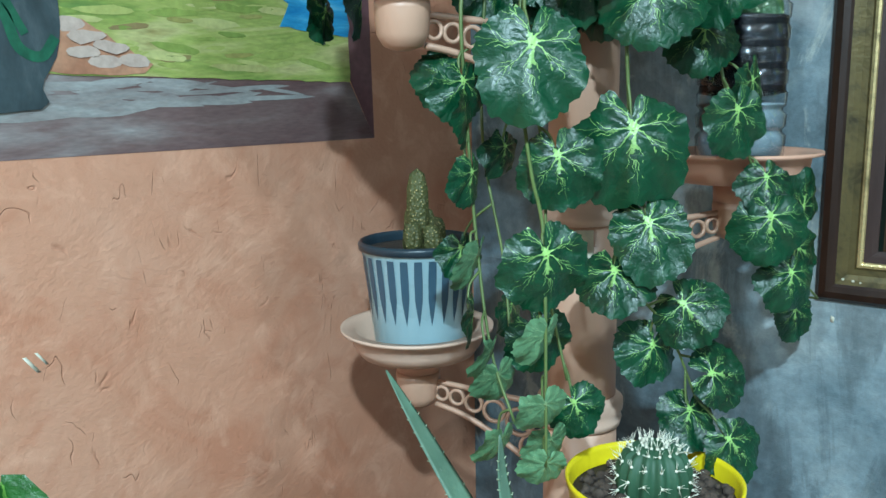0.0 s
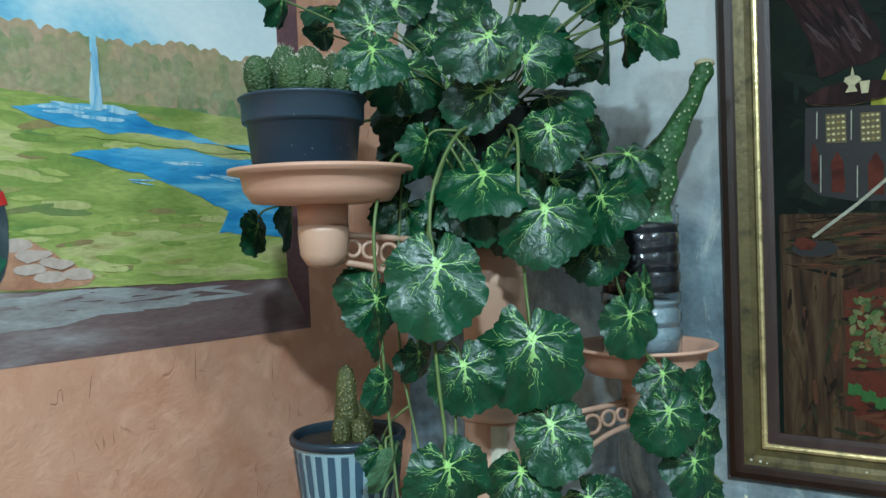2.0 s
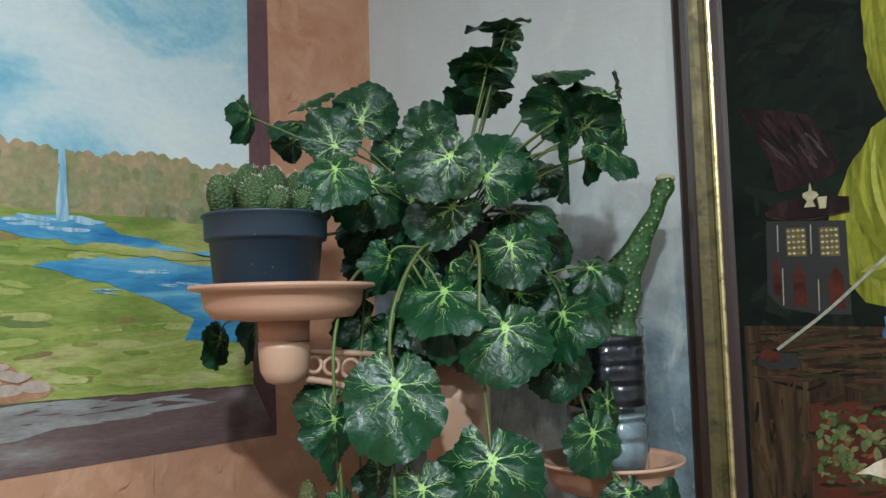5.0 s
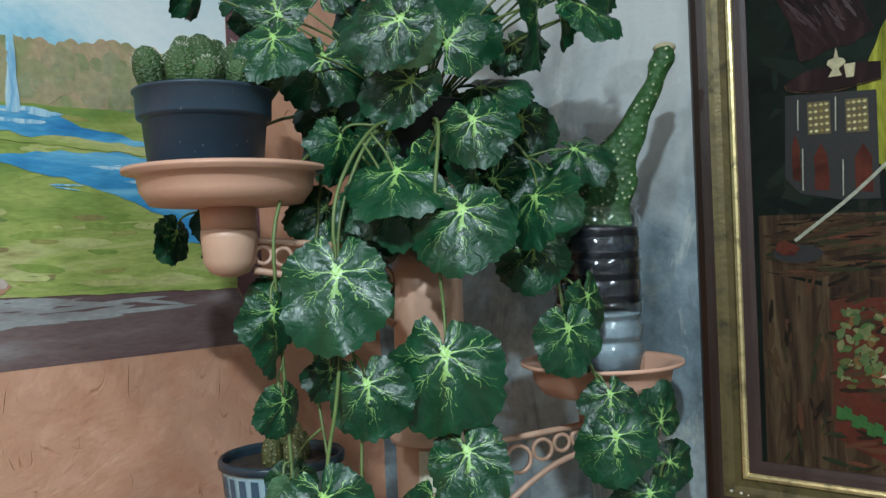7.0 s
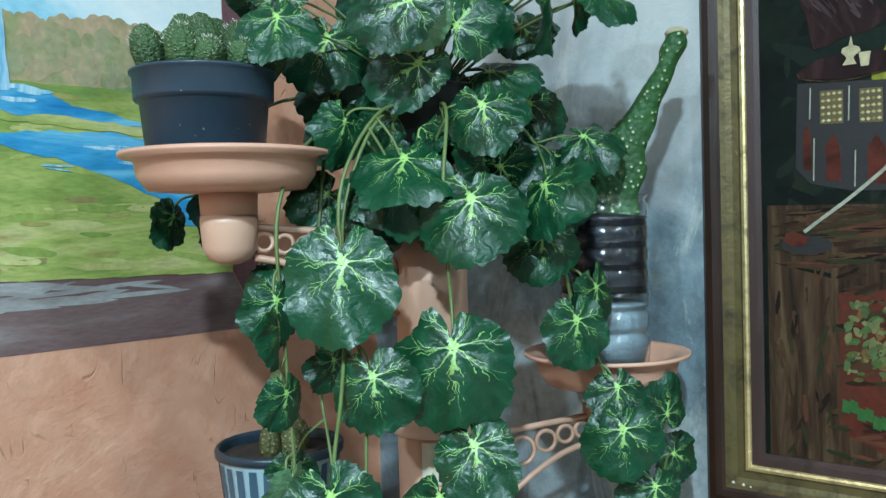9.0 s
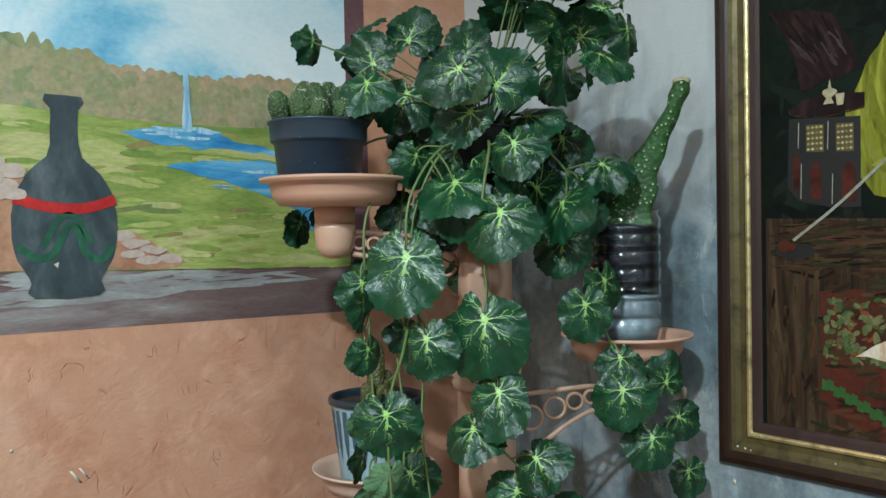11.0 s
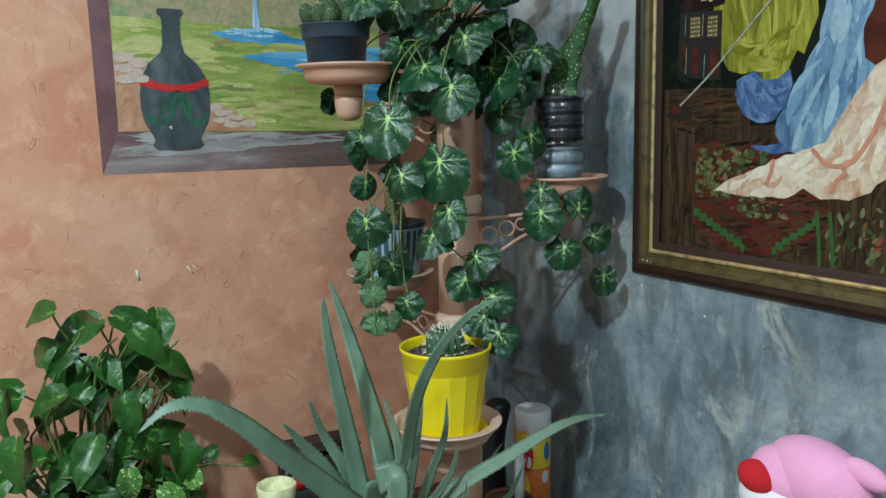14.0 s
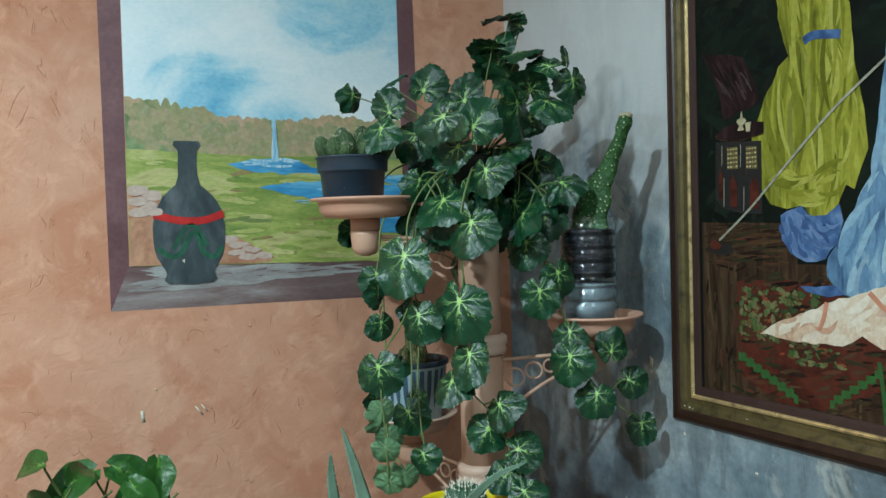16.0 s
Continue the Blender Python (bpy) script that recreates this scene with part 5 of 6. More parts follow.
strand((0.67, 0.445, 1.52), (0.625, 0.445, 1.44), (0.618, 0.44, 1.35), (0.575, 0.40, 1.285), (0.530, 0.358, 1.25), (0.518, 0.347, 1.20), (0.524, 0.350, 1.13), (0.528, 0.352, 1.05))
COUNT = [0]


def vine_leaf(x, y, z, size, az, el, spin):
    COUNT[0] += 1
    k = COUNT[0]
    ob = part("leaf", (VINE_BACKS[k % 3] if el < -15 else VINE_MESHES[(k * 4) % 9]), None, vine)
    ob.matrix_basis = leaf_pose(x, y, z, size, az, el, spin)
    p = Vector((x, y, z))
    n = ob.matrix_basis.to_3x3().col[2].normalized()
    if z > 1.545:
        mid = HUB.lerp(p, 0.55) + Vector((0, 0, 0.025)) - n * 0.015
        path = [HUB + Vector((0, 0, 0.01)), mid, p - n * 0.006, p]
    else:
        near = min(STRANDS, key=lambda q: (q - p - Vector((0, 0, 0.03))).length)
        path = [near, near.lerp(p, 0.6) + Vector((0, 0, 0.008)) - n * 0.006, p - n * 0.004, p]
    part("petiole", tube(path, 0.0014, 0.0011, 5, 4), GREENSTEM, vine)


vine_leaf(0.584, 0.406, 1.390, 0.099, 221, 15, -1)
vine_leaf(0.651, 0.398, 1.478, 0.087, 217, 48, -2)
vine_leaf(0.672, 0.341, 1.440, 0.088, 213, 18, 5)
vine_leaf(0.810, 0.351, 1.456, 0.074, 234, 10, 21)
vine_leaf(0.650, 0.346, 1.317, 0.099, 214, 15, 5)
vine_leaf(0.600, 0.390, 1.296, 0.071, 216, 12, 12)
vine_leaf(0.660, 0.334, 1.235, 0.079, 210, 25, 16)
vine_leaf(0.638, 0.355, 1.193, 0.071, 213, 40, -2)
vine_leaf(0.703, 0.318, 1.155, 0.068, 204, 25, 43)
vine_leaf(0.771, 0.303, 1.330, 0.066, 232, 0, 5)
vine_leaf(0.816, 0.289, 1.264, 0.056, 223, 20, 4)
vine_leaf(0.810, 0.281, 1.226, 0.074, 214, 5, 4)
vine_leaf(0.885, 0.273, 1.231, 0.056, 250, 0, 177)
vine_leaf(0.853, 0.272, 1.164, 0.060, 231, 15, -2)
vine_leaf(0.930, 0.289, 1.176, 0.052, 239, 10, 64)
vine_leaf(0.962, 0.300, 1.098, 0.056, 238, 5, 6)
vine_leaf(0.694, 0.344, 1.113, 0.068, 240, 15, -27)
vine_leaf(0.723, 0.295, 1.088, 0.064, 237, 30, 83)
vine_leaf(0.712, 0.313, 1.051, 0.061, 238, 45, -27)
vine_leaf(0.719, 0.275, 1.028, 0.062, 237, 25, 38)
vine_leaf(0.591, 0.365, 1.082, 0.051, 225, 5, 26)
vine_leaf(0.562, 0.370, 1.056, 0.046, 247, -18, 5)
vine_leaf(0.553, 0.416, 1.048, 0.044, 262, -18, -2)
vine_leaf(0.581, 0.398, 1.143, 0.061, 236, 5, 26)
vine_leaf(0.556, 0.421, 1.105, 0.048, 248, -18, 11)
vine_leaf(0.545, 0.421, 1.130, 0.041, 288, -16, -12)
vine_leaf(0.560, 0.452, 1.282, 0.052, 278, 0, 2)
vine_leaf(0.556, 0.444, 1.210, 0.050, 285, -16, 0)
vine_leaf(0.544, 0.439, 1.163, 0.048, 304, 0, -4)
vine_leaf(0.559, 0.457, 1.338, 0.055, 308, 0, -4)
vine_leaf(0.648, 0.386, 1.612, 0.078, 217, 15, -60)
vine_leaf(0.665, 0.382, 1.601, 0.053, 226, -20, -1)
vine_leaf(0.699, 0.371, 1.597, 0.080, 214, 5, 150)
vine_leaf(0.687, 0.413, 1.567, 0.077, 216, 10, -51)
vine_leaf(0.708, 0.355, 1.523, 0.075, 212, 15, 16)
vine_leaf(0.758, 0.382, 1.564, 0.080, 212, 50, 90)
vine_leaf(0.602, 0.496, 1.634, 0.064, 224, 5, -155)
vine_leaf(0.576, 0.471, 1.600, 0.066, 224, 28, 5)
vine_leaf(0.683, 0.531, 1.680, 0.074, 224, 8, 165)
vine_leaf(0.633, 0.573, 1.695, 0.053, 172, 58, 154)
vine_leaf(0.569, 0.589, 1.675, 0.051, 290, 0, -2)
vine_leaf(0.641, 0.587, 1.677, 0.057, 237, 58, -93)
vine_leaf(0.781, 0.395, 1.786, 0.070, 212, 80, -70)
vine_leaf(0.756, 0.409, 1.733, 0.074, 40, 60, 105)
vine_leaf(0.767, 0.409, 1.738, 0.049, 213, 15, 101)
vine_leaf(0.781, 0.422, 1.711, 0.078, 40, 64, 85)
vine_leaf(0.805, 0.405, 1.773, 0.040, 212, 10, -112)
vine_leaf(0.754, 0.326, 1.708, 0.070, 209, 76, 92)
vine_leaf(0.735, 0.302, 1.655, 0.066, 5, 38, 120)
vine_leaf(0.755, 0.291, 1.645, 0.064, 55, 40, 178)
vine_leaf(0.785, 0.284, 1.682, 0.058, 236, 40, -110)
vine_leaf(0.813, 0.276, 1.690, 0.034, 300, 5, 180)
vine_leaf(0.828, 0.281, 1.660, 0.064, 272, 0, 8)
vine_leaf(0.780, 0.280, 1.625, 0.074, 255, 48, 55)
vine_leaf(0.737, 0.299, 1.622, 0.084, 297, 0, 5)
vine_leaf(0.772, 0.299, 1.617, 0.050, 137, 0, -5)
vine_leaf(0.646, 0.489, 1.595, 0.081, 222, 15, -13)
vine_leaf(0.690, 0.509, 1.558, 0.079, 221, 20, -62)
vine_leaf(0.713, 0.506, 1.644, 0.050, 220, 10, -122)
vine_leaf(0.692, 0.470, 1.579, 0.071, 239, 10, -16)
vine_leaf(0.735, 0.475, 1.656, 0.074, 218, 10, 179)
vine_leaf(0.808, 0.382, 1.614, 0.064, 210, 30, 35)
vine_leaf(0.819, 0.384, 1.538, 0.074, 230, 10, 11)
vine_leaf(0.751, 0.427, 1.632, 0.068, 215, 58, 161)
vine_leaf(0.663, 0.626, 1.664, 0.040, 257, 10, -53)
vine_leaf(0.557, 0.458, 1.360, 0.058, 255, 0, 2)
vine_leaf(0.652, 0.502, 1.452, 0.062, 242, 20, -50)
vine_leaf(0.605, 0.516, 1.366, 0.052, 225, 10, -69)
vine_leaf(0.636, 0.455, 1.514, 0.057, 271, 0, -11)
vine_leaf(0.659, 0.462, 1.422, 0.068, 220, 15, 118)
vine_leaf(0.713, 0.454, 1.365, 0.071, 217, -5, 21)
vine_leaf(0.691, 0.528, 1.515, 0.059, 222, 20, -77)
vine_leaf(0.583, 0.660, 1.436, 0.052, 288, 5, -25)
vine_leaf(0.619, 0.643, 1.452, 0.070, 306, 0, 4)
vine_leaf(0.769, 0.338, 1.406, 0.069, 219, 10, 5)
vine_leaf(0.806, 0.303, 1.357, 0.064, 266, 0, 10)
vine_leaf(0.619, 0.460, 1.301, 0.045, 262, 0, 2)
vine_leaf(0.513, 0.343, 1.229, 0.070, 236, 5, 10)
vine_leaf(0.520, 0.348, 1.165, 0.046, 262, -17, -5)
vine_leaf(0.523, 0.350, 1.105, 0.046, 240, -17, 12)
vine_leaf(0.528, 0.352, 1.052, 0.042, 232, -18, -10)
vine_leaf(0.625, 0.457, 1.150, 0.046, 276, 0, -6)
vine_leaf(0.604, 0.503, 1.203, 0.046, 240, 5, 1)
vine_leaf(0.779, 0.469, 1.516, 0.068, 214, 20, 151)
vine_leaf(0.775, 0.485, 1.434, 0.081, 215, -10, -2)
vine_leaf(0.743, 0.513, 1.543, 0.068, 227, 20, -58)
rnd = random.Random(77)
for k in range(26):
    a, d, h = rnd.uniform(0, 6.28), rnd.uniform(0.02, 0.065), rnd.uniform(1.44, 1.545)
    vine_leaf(PX + d * math.cos(a), PY + d * math.sin(a), h, rnd.uniform(0.06, 0.085), math.degrees(a) + rnd.uniform(-40, 40), rnd.uniform(-14, 40), rnd.uniform(-70, 70))

for k in range(14):
    side = (0.80, 0.375) if k < 7 else (0.685, 0.455)
    vine_leaf(side[0] + rnd.uniform(-0.05, 0.05), side[1] + rnd.uniform(-0.05, 0.05), rnd.uniform(1.45, 1.52 if k < 7 else 1.475), rnd.uniform(0.06, 0.085), -130 + rnd.uniform(-70, 70), rnd.uniform(-12, 45), rnd.uniform(-80, 80))

# ---- pothos ----
POTHOS_MESHES = [mesh_of(heart_leaf(s), POTHOS) for s in range(5)]
POTHOS_VAR = [mesh_of(heart_leaf(s), POTHOSVAR) for s in range(20, 23)]
pothos = thing("pothos_plant", "bushy golden pothos in a clay pot", "plant", 0.08, 0.64, TABLE_Z)
part("pot", lathe([(0, TABLE_Z), (0.06, TABLE_Z), (0.085, TABLE_Z + 0.13), (0.092, TABLE_Z + 0.132), (0.092, TABLE_Z + 0.15), (0.084, TABLE_Z + 0.15), (0.078, TABLE_Z + 0.13), (0, TABLE_Z + 0.13)], 0.08, 0.64), SAUCERCLAY, pothos)
ROOT = Vector((0.08, 0.64, TABLE_Z + 0.12))
PCOUNT = [0]


def pothos_leaf(x, y, z, size, az, el, spin, pale=False):
    PCOUNT[0] += 1
    ob = part("leaf", (POTHOS_VAR[PCOUNT[0] % 3] if pale else POTHOS_MESHES[PCOUNT[0] % 5]), None, pothos)
    ob.matrix_basis = leaf_pose(x, y, z, size, az, el, spin)
    p = Vector((x, y, z))
    sway = 0.05 * math.sin(PCOUNT[0] * 2.4)
    mid = ROOT.lerp(p, 0.6) + Vector(((p.x - ROOT.x) * 0.15 + sway, 0.03, 0.03))
    part("stalk", tube([ROOT, mid, p + Vector((0, 0.005, -0.01)), p], 0.0028, 0.0016, 5, 4), GREENSTEM, pothos)


for x, z, size, az, spin in ((0.055, 1.085, 0.085, -150, -70), (0.09, 1.06, 0.075, -60, 120), (0.125, 1.055, 0.10, -100, -60), (0.15, 1.06, 0.10, -80, 60), (0.175, 1.045, 0.08, -100, 40), 
                             (0.225, 1.055, 0.085, -70, -10), (0.06, 1.01, 0.09, -130, -80), (0.10, 0.99, 0.09, -110, -30), (0.17, 0.995, 0.075, -80, 40), (0.21, 0.985, 0.085, -70, 60), (0.06, 0.955, 0.085, -140, -60),
                             (0.12, 0.945, 0.085, -90, -70), (0.15, 0.93, 0.08, -95, 10), (0.21, 0.96, 0.07, -60, 40), (0.04, 0.90, 0.08, -140, -40), (0.10, 0.87, 0.09, -100, -20), (0.02, 0.85, 0.085, -140, -60),
                             (0.07, 0.82, 0.08, -110, -50), (0.0, 0.80, 0.08, -120, -70), (0.11, 0.80, 0.085, -90, 20), (0.05, 0.76, 0.085, -110, -40), (0.13, 0.745, 0.08, -80, 30), (0.09, 0.72, 0.08, -100, 0),
                             (0.31, 0.785, 0.05, -80, -70), (0.345, 0.775, 0.045, -70, 80), (0.24, 0.73, 0.07, -70, 40), (0.20, 0.70, 0.08, -80, 10), (0.0, 0.74, 0.08, -130, -50), (0.04, 0.70, 0.08, -110, -20)):
    pothos_leaf(x, 0.61 + 0.05 * math.sin(x * 70 + z * 40), z, size, az, 30 + 16 * math.sin(z * 60), spin)
rnd = random.Random(31)
for k in range(78):
    x, z = rnd.uniform(-0.04, 0.24), (rnd.uniform(0.64, 1.03) if k < 46 else rnd.uniform(0.60, 0.86))
    pothos_leaf(x, rnd.uniform(0.58, 0.69) if k < 46 else rnd.uniform(0.54, 0.62), z, rnd.uniform(0.06, 0.095), -95 + (x - 0.1) * 300 + rnd.uniform(-40, 40), rnd.uniform(0, 45), (x - 0.1) * 300 + rnd.uniform(-60, 60))
for x, z, size, spin in ((0.145, 0.81, 0.07, 0), (0.20, 0.765, 0.075, 30), (0.17, 0.72, 0.08, 60), (0.12, 0.70, 0.075, -40), (0.255, 0.755, 0.06, -160)):
    pothos_leaf(x, 0.55, z, size, -95, 12, spin, True)
for x, z in ((0.03, 0.9), (0.16, 0.88), (0.22, 0.98), (0.12, 1.0), (0.19, 0.82)):
    part("stalk", tube([ROOT, (x * 0.6 + 0.03, 0.62, z - 0.1), (x, 0.60, z), (x + 0.03, 0.60, z + 0.03)], 0.0032, 0.002, 5, 5), GREENSTEM, pothos)

# ---- aloe ----
aloe = thing("aloe_plant", "large grey-green aloe with toothed leaves in a pot", "plant", 0.46, 0.24, TABLE_Z)
part("pot", lathe([(0, TABLE_Z), (0.055, TABLE_Z), (0.078, TABLE_Z + 0.12), (0.084, TABLE_Z + 0.122), (0.084, TABLE_Z + 0.14), (0.076, TABLE_Z + 0.14), (0.072, TABLE_Z + 0.12), (0, TABLE_Z + 0.12)], 0.46, 0.24), SAUCERCLAY, aloe)
part("soil", pot_soil(0.46, 0.24, TABLE_Z + 0.125, 0.073), SOIL, aloe)
ALOE = painted("grey_green_aloe_skin", lin(88, 114, 94), 0.5, 0.34, 22, (1, 1, 0.6), bump=0.3, dirt=0.3)
TEETH = painted("pale_aloe_teeth", lin(158, 172, 142), 0.5, 0.1, 40)


def aloe_leaf(width, *points, face=(0, -1, 0.3), blunt=False):
    """Fleshy channelled leaf that tapers to its tip, with teeth along both edges."""
    path = smooth_path(points, 7)
    bm, tb = bmesh.new(), bmesh.new()
    rows, n = [], len(path) - 1
    for i, p in enumerate(path):
        t = i / n
        d = (path[min(i + 1, n)] - path[max(i - 1, 0)]).normalized()
        f = Vector(face)
        f = (f - d * f.dot(d)).normalized()
        side = d.cross(f)
        w = width * 0.5 * ((1 - t) ** 0.75 * (0.9 + 0.2 * t) + 0.03) if not blunt else width * 0.5 * (1 - 0.35 * t)
        th = w * 0.30 + 0.0015
        sect = [(-1, 0.10), (-0.6, -0.35), (0, -0.55), (0.6, -0.35), (1, 0.10), (0.6, 0.10), (0, -0.05), (-0.6, 0.10)]
        rows.append([bm.verts.new(p + side * (a * w) + f * (b * (th + w * 0.25))) for a, b in sect])
        if i % 2 == 0 and 0.02 < t < 0.96 or (i % 1 == 0 and t < 0.9 and i % 3):
            for s in (-1, 1):
                o = p + side * (s * w * 0.98) + f * 0.1 * th
                tube([o - side * s * 0.001, o + side * s * 0.0016 + d * 0.0014], 0.0009, 0.0002, 4, 1, tb)
    for a, b in zip(rows, rows[1:]):
        for k in range(8):
            bm.faces.new((a[k], a[(k + 1) % 8], b[(k + 1) % 8], b[k]))
    bm.faces.new(rows[0]), bm.faces.new(rows[-1])
    leaf = part("leaf", bm, ALOE, aloe)
    tagged(part("teeth", tb, TEETH, leaf), kind="stuff")


aloe_leaf(0.055, (0.467, 0.228, 0.689), (0.457, 0.220, 0.775), (0.377, 0.210, 0.863), (0.311, 0.200, 0.932), (0.253, 0.200, 0.990), (0.207, 0.200, 1.020), (0.167, 0.200, 1.022), (0.128, 0.200, 0.996), face=(0, -0.7, 0.8))
aloe_leaf(0.060, (0.479, 0.235, 0.685), (0.507, 0.250, 0.759), (0.513, 0.300, 0.845), (0.516, 0.380, 0.939), (0.515, 0.460, 1.032), (0.506, 0.511, 1.105))
aloe_leaf(0.042, (0.467, 0.235, 0.688), (0.459, 0.250, 0.771), (0.449, 0.280, 0.885), (0.435, 0.300, 0.993), (0.430, 0.320, 1.072), (0.430, 0.325, 1.118))
aloe_leaf(0.032, (0.474, 0.223, 0.689), (0.486, 0.200, 0.776), (0.492, 0.170, 0.886), (0.493, 0.130, 0.993), (0.516, 0.100, 1.071), (0.554, 0.070, 1.127), (0.595, 0.048, 1.151))
aloe_leaf(0.038, (0.486, 0.223, 0.686), (0.534, 0.200, 0.764), (0.585, 0.180, 0.823), (0.650, 0.150, 0.866), (0.721, 0.130, 0.904), (0.764, 0.115, 0.920), (0.820, 0.105, 0.922), face=(0, -0.6, 0.9))
aloe_leaf(0.040, (0.463, 0.235, 0.689), (0.441, 0.250, 0.776), (0.403, 0.260, 0.856), (0.366, 0.260, 0.909), (0.333, 0.250, 0.954))
aloe_leaf(0.036, (0.470, 0.243, 0.686), (0.471, 0.280, 0.765), (0.448, 0.310, 0.837), (0.420, 0.330, 0.894), (0.399, 0.330, 0.955))
aloe_leaf(0.028, (0.475, 0.220, 0.690), (0.491, 0.190, 0.779), (0.503, 0.170, 0.875), (0.511, 0.160, 0.947), (0.517, 0.155, 0.999))
aloe_leaf(0.026, (0.481, 0.223, 0.687), (0.514, 0.200, 0.769), (0.542, 0.180, 0.862), (0.559, 0.170, 0.917), (0.564, 0.170, 0.974))
aloe_leaf(0.024, (0.480, 0.220, 0.689), (0.510, 0.190, 0.774), (0.545, 0.180, 0.816), (0.571, 0.170, 0.860), (0.582, 0.170, 0.898))
aloe_leaf(0.022, (0.485, 0.220, 0.687), (0.529, 0.190, 0.769), (0.609, 0.190, 0.777), (0.672, 0.190, 0.771), (0.696, 0.185, 0.806), (0.708, 0.185, 0.828))
aloe_leaf(0.020, (0.473, 0.215, 0.690), (0.482, 0.170, 0.781), (0.554, 0.160, 0.790), (0.583, 0.155, 0.817), (0.587, 0.155, 0.843))
aloe_leaf(0.030, (0.454, 0.223, 0.696), (0.405, 0.200, 0.802), (0.338, 0.200, 0.837), (0.274, 0.200, 0.864), (0.237, 0.200, 0.866))
aloe_leaf(0.024, (0.458, 0.223, 0.691), (0.422, 0.200, 0.784), (0.362, 0.170, 0.839), (0.285, 0.150, 0.873), (0.244, 0.140, 0.867))
aloe_leaf(0.034, (0.476, 0.228, 0.689), (0.495, 0.220, 0.775), (0.521, 0.250, 0.833), (0.535, 0.300, 0.880), (0.530, 0.340, 0.937))
aloe_leaf(0.030, (0.483, 0.228, 0.685), (0.523, 0.220, 0.758), (0.584, 0.240, 0.783), (0.654, 0.250, 0.792), (0.710, 0.250, 0.845))
aloe_leaf(0.050, (0.455, 0.20, 0.70), (0.424, 0.160, 0.792), (0.428, 0.125, 0.891), face=(0, -1, 0.1), blunt=True)
aloe_leaf(0.044, (0.428, 0.125, 0.891), (0.452, 0.110, 0.895), (0.440, 0.090, 0.834), face=(0, -1, 0.5), blunt=True)

# ---- small things on the table ----
small = thing("small_cactus", "small knobbly grey-green cactus in a pot", "potted cactus", 0.27, 0.42, TABLE_Z)
part("pot", lathe([(0, TABLE_Z), (0.035, TABLE_Z), (0.045, TABLE_Z + 0.13), (0.05, TABLE_Z + 0.15), (0.042, TABLE_Z + 0.14), (0, TABLE_Z + 0.14)], 0.27, 0.42, 32), BLACK, small)
part("cactus_stem", ball(0.27, 0.42, TABLE_Z + 0.19, 0.028, 0.028, 0.055), CACTUSFINE, small)

CANRED = painted("red_can_print", lin(190, 30, 28), 0.35, 0.12, 20)
CANORANGE = painted("orange_can_print", lin(200, 108, 36), 0.35, 0.35, 26)
CANYELLOW = painted("yellow_can_print", lin(226, 196, 64), 0.35, 0.12, 20)
CANWHITE = painted("crumpled_white_lid", lin(206, 210, 212), 0.4, 0.1, 40)
CANBLUE = painted("blue_can_print", lin(40, 110, 176), 0.35, 0.12, 20)
KX, KY = 0.922, 0.478
can = thing("snack_can", "tall yellow and orange cardboard snack can", "can", KX, KY, TABLE_Z)
R = 0.037
part("tube_body", lathe([(0, TABLE_Z), (R, TABLE_Z), (R, TABLE_Z + 0.03), (R, TABLE_Z + 0.26), (0, TABLE_Z + 0.26)], KX, KY, 40), CANORANGE, can)
part("red_band", lathe([(R + 0.0006, TABLE_Z + 0.001), (R + 0.0006, TABLE_Z + 0.045)], KX, KY, 40), CANRED, can)
part("yellow_band", lathe([(R + 0.0006, TABLE_Z + 0.15), (R + 0.0006, TABLE_Z + 0.225)], KX, KY, 40), CANYELLOW, can)
part("lid", lathe([(R + 0.001, TABLE_Z + 0.225), (R + 0.003, TABLE_Z + 0.235), (R + 0.0025, TABLE_Z + 0.262), (R - 0.002, TABLE_Z + 0.268), (0.02, TABLE_Z + 0.264), (0, TABLE_Z + 0.266)], KX, KY, 20, flute=0.05, flutes=7), CANWHITE, can, "crumpled white lid")


def can_patch(a0, a1, z0, z1, material, name):
    bm = bmesh.new()
    c, h, w = (a0 + a1) / 2, (z0 + z1) / 2, (a1 - a0) / 2
    ring = []
    for k in range(18):
        t = 2 * math.pi * k / 18
        a, z = c + w * math.cos(t), h + (z1 - z0) / 2 * math.sin(t)
        ring.append(bm.verts.new((KX + (R + 0.0016) * math.cos(a), KY + (R + 0.0016) * math.sin(a), TABLE_Z + z)))
    mid = bm.verts.new((KX + (R + 0.002) * math.cos(c), KY + (R + 0.002) * math.sin(c), TABLE_Z + h))
    for k in range(18):
        bm.faces.new((mid, ring[k], ring[(k + 1) % 18]))
    part(name, bm, material, can)


can_patch(-2.75, -2.1, 0.145, 0.205, CANRED, "red_patch")
can_patch(-2.6, -2.2, 0.150, 0.178, CANWHITE, "pale_patch")
can_patch(-1.5, -1.05, 0.165, 0.205, CANBLUE, "blue_patch")
can_patch(-2.75, -2.25, 0.02, 0.135, CANYELLOW, "yellow_patch")
can_patch(-1.65, -1.2, 0.118, 0.145, CANWHITE, "pale_patch")

flask = thing("black_flask", "tall black rounded flask beside the snack can", "flask", 0.90, 0.60, TABLE_Z)
part("flask_body", tube([(0.88, 0.585, TABLE_Z + 0.002), (0.882, 0.588, TABLE_Z + 0.11), (0.89, 0.594, TABLE_Z + 0.17), (0.912, 0.598, TABLE_Z + 0.235)], 0.040, 0.028, 20, 8), BLACK, flask)
part("flask_cap", ball(0.912, 0.598, TABLE_Z + 0.235, 0.0285, 0.0285, 0.02), BLACK, flask)
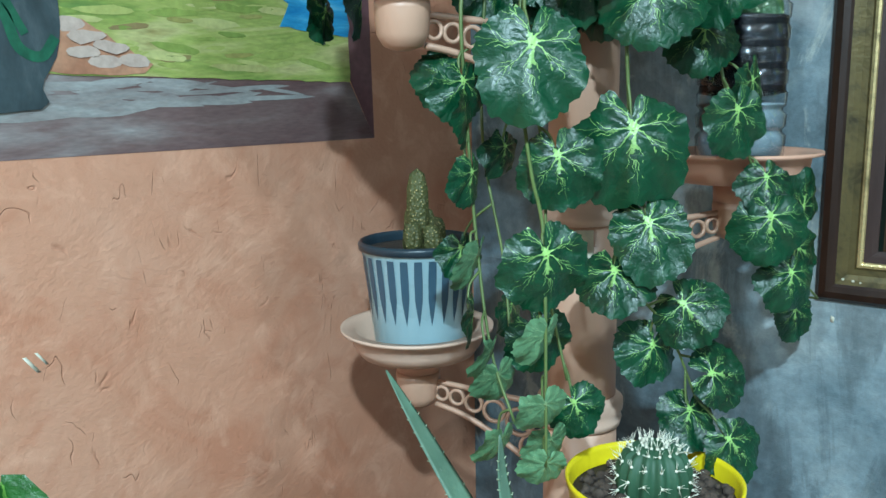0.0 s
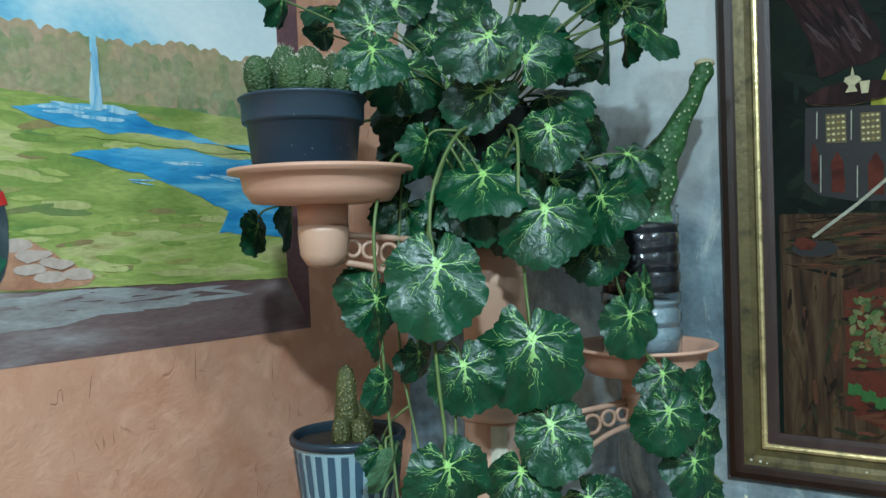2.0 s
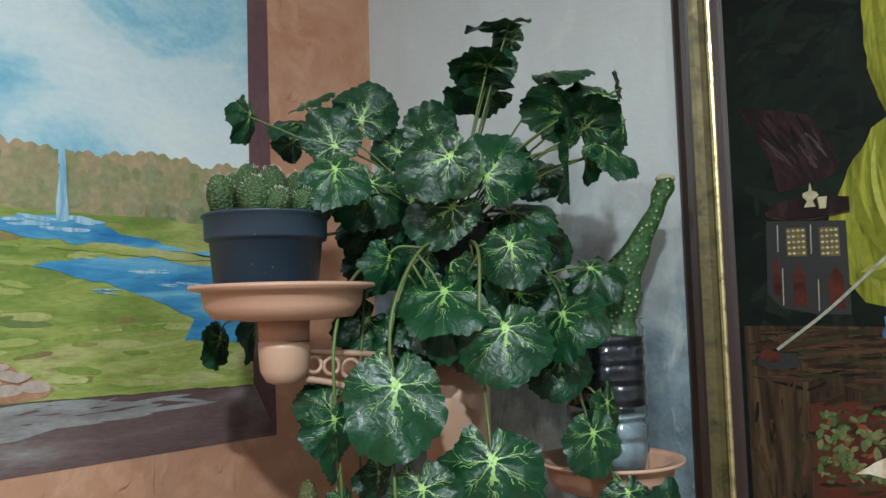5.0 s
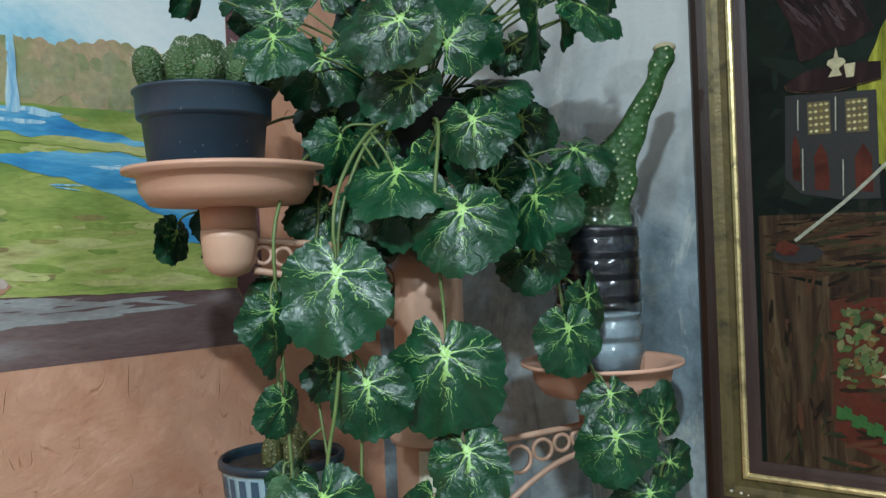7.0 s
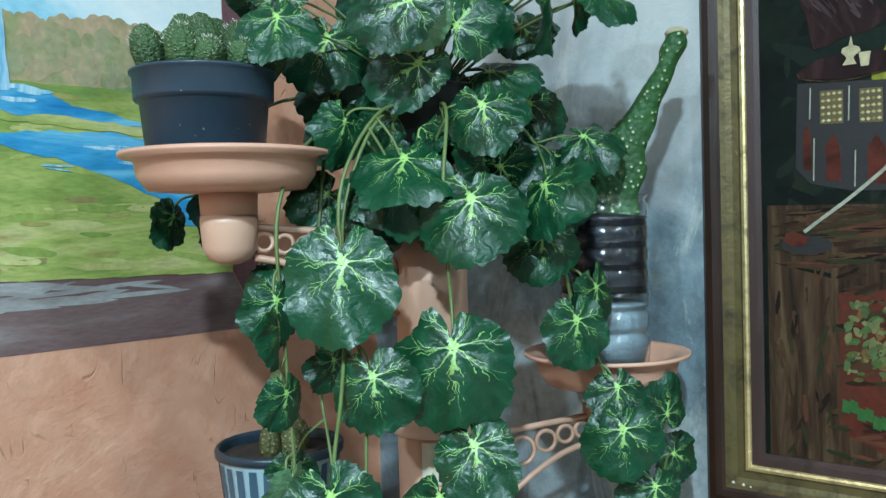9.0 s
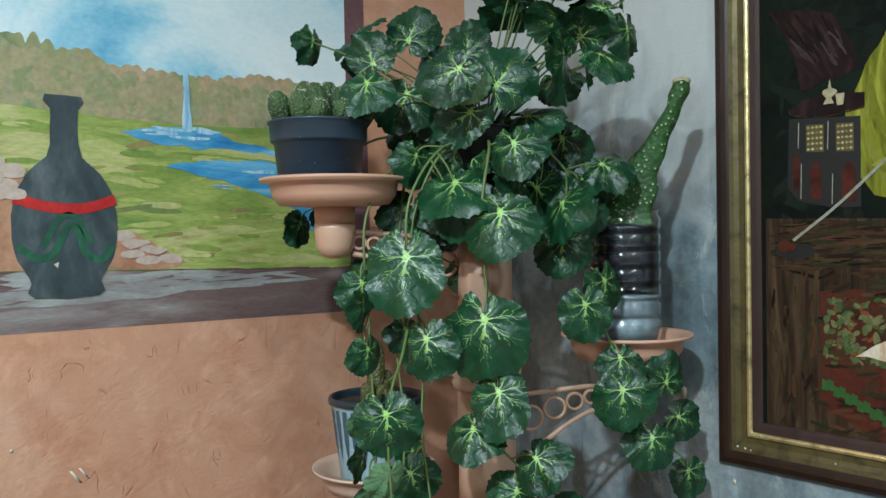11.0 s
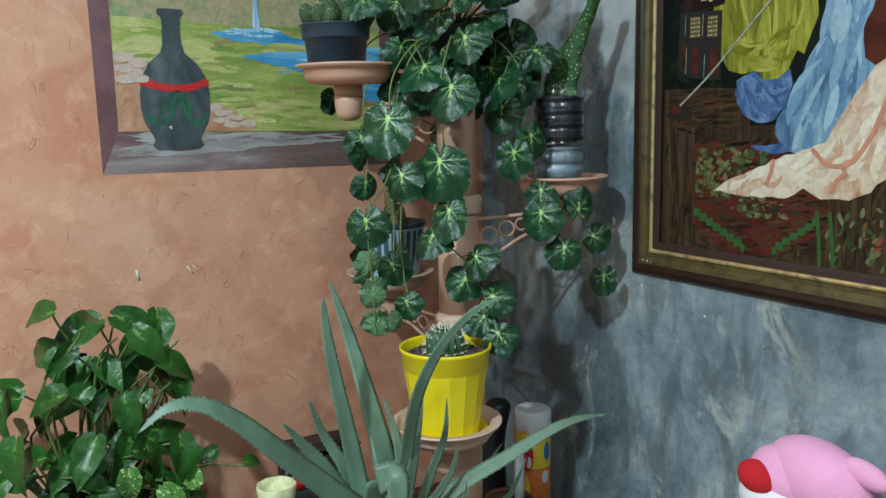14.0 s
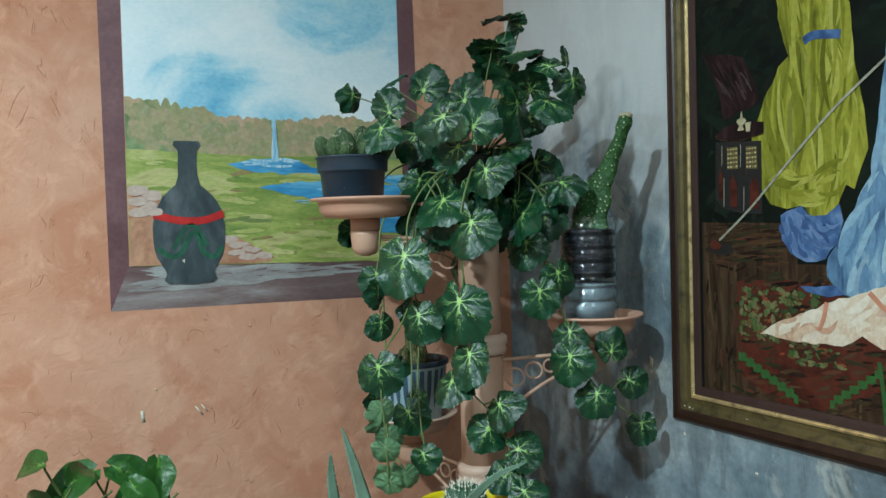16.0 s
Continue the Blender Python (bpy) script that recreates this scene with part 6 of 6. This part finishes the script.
basket = thing("wicker_basket", "small brown wicker basket", "basket", 0.815, 0.40, TABLE_Z)
WICKER = painted("brown_wicker", lin(112, 72, 44), 0.7, 0.4, 60, (1, 1, 4))
for k in range(8):
    part("weave", lathe([(0.040 + 0.001 * k, TABLE_Z + 0.002 + 0.016 * k), (0.045 + 0.001 * k, TABLE_Z + 0.010 + 0.016 * k), (0.040 + 0.001 * k, TABLE_Z + 0.018 + 0.016 * k), (0.038 + 0.001 * k, TABLE_Z + 0.010 + 0.016 * k)], 0.815, 0.40, 40, flute=0.06, flutes=20), WICKER, basket)
part("paper", box(bmesh.new(), 0.835, 0.41, TABLE_Z + 0.02, 0.86, 0.416, TABLE_Z + 0.215, 0.003), CANWHITE, basket, "white card sticking out")
parcel = thing("printed_bag", "black printed bag with red and blue marks", "bag", 0.50, 0.62, TABLE_Z)
part("bag_body", box(bmesh.new(), 0.43, 0.58, TABLE_Z, 0.58, 0.66, TABLE_Z + 0.225, 0.012), BLACK, parcel)
part("bag_rim", box(bmesh.new(), 0.428, 0.575, TABLE_Z + 0.226, 0.582, 0.662, TABLE_Z + 0.231, 0.002), BLACK, parcel)
part("red_print", box(bmesh.new(), 0.445, 0.577, TABLE_Z + 0.16, 0.50, 0.5795, TABLE_Z + 0.19), CANRED, parcel)
part("blue_print", box(bmesh.new(), 0.51, 0.577, TABLE_Z + 0.13, 0.545, 0.5795, TABLE_Z + 0.155), CANBLUE, parcel)
cloth = thing("yellow_cup", "pale yellow and white small cup", "cup", 0.375, 0.46, TABLE_Z)
part("cup_body", lathe([(0, TABLE_Z), (0.026, TABLE_Z), (0.030, TABLE_Z + 0.20), (0.036, TABLE_Z + 0.235), (0.033, TABLE_Z + 0.236), (0.026, TABLE_Z + 0.2), (0, TABLE_Z + 0.19)], 0.375, 0.46, 24, flute=0.08, flutes=9), painted("pale_yellow_ceramic", lin(204, 206, 158), 0.45, 0.35, 55), cloth)
stone = thing("pale_gourd", "pale beige rounded gourd", "gourd", 0.90, 0.20, TABLE_Z)
part("gourd_body", ball(0.89, 0.215, TABLE_Z + 0.062, 0.075, 0.075, 0.062), painted("pale_beige_rind", lin(190, 178, 148), 0.6, 0.15, 14), stone)

# plain plush toy beside the grey wall, one mesh
seatbox = thing("white_stool", "white padded stool under the plush toy", "stool", 0.93, -0.20, 0)
part("seat", box(bmesh.new(), 0.79, -0.42, 0.50, 1.02, -0.01, 0.60, 0.03), CANWHITE, seatbox)
for lx, ly in ((0.82, -0.39), (0.99, -0.39), (0.82, -0.04), (0.99, -0.04)):
    part("leg", lathe([(0, 0), (0.014, 0), (0.02, 0.5), (0, 0.5)], lx, ly, 12), WOOD, seatbox)
PLUSHPINK = painted("pink_plush", lin(232, 160, 196), 0.9, 0.08, 20, bump=0.6, grain=420)
PLUSHWHITE = painted("white_plush", lin(222, 216, 222), 0.9, 0.05, 20, bump=0.6, grain=420)
PLUSHRED = painted("red_plush", lin(186, 20, 30), 0.9, 0.08, 20, bump=0.5, grain=420)
toy_bm = bmesh.new()


def blob(x, y, z, rx, ry, rz, slot, turn=None):
    known = set(toy_bm.faces)
    ball(x, y, z, rx, ry, rz, toy_bm, 4, turn)
    for f in toy_bm.faces:
        if f not in known:
            f.material_index = slot


blob(0.953, -0.178, 0.893, 0.050, 0.080, 0.052, 0, pose(0, 0, 0, 10, 0, 0))
blob(0.938, -0.140, 0.884, 0.042, 0.058, 0.044, 0, pose(0, 0, 0, 4, 0, 0))
blob(0.925, -0.138, 0.848, 0.040, 0.054, 0.040, 1, pose(0, 0, 0, -4, 0, 0))
blob(0.912, -0.122, 0.858, 0.030, 0.036, 0.030, 1)
blob(0.899, -0.120, 0.886, 0.022, 0.029, 0.022, 2, pose(0, 0, 0, 16, 0, 0))
blob(0.955, -0.246, 0.924, 0.014, 0.034, 0.017, 0, pose(0, 0, 0, 12, 0, 0))
blob(0.962, -0.190, 0.72, 0.046, 0.060, 0.120, 0)
single("plush_toy", toy_bm, [PLUSHPINK, PLUSHWHITE, PLUSHRED], "pink plush toy with white muzzle and red nose", "plush toy")
pom = bmesh.new()
rnd = random.Random(12)
for _ in range(260):
    d = Vector((rnd.gauss(0, 1), rnd.gauss(0, 1), rnd.gauss(0, 1))).normalized()
    o = Vector((0.90, -0.275, 0.815)) + d * 0.038
    ball(*o, 0.007, bm=pom, sub=1)
ball(0.90, -0.275, 0.815, 0.038, bm=pom, sub=2)
ball(0.90, -0.275, 0.70, 0.05, 0.05, 0.105, bm=pom, sub=2)
single("pompom_cushion", pom, painted("dusty_pink_yarn", lin(168, 84, 96), 0.95, 0.25, 60, bump=0.8, grain=300), "dusty pink woolly pompom", "pompom")
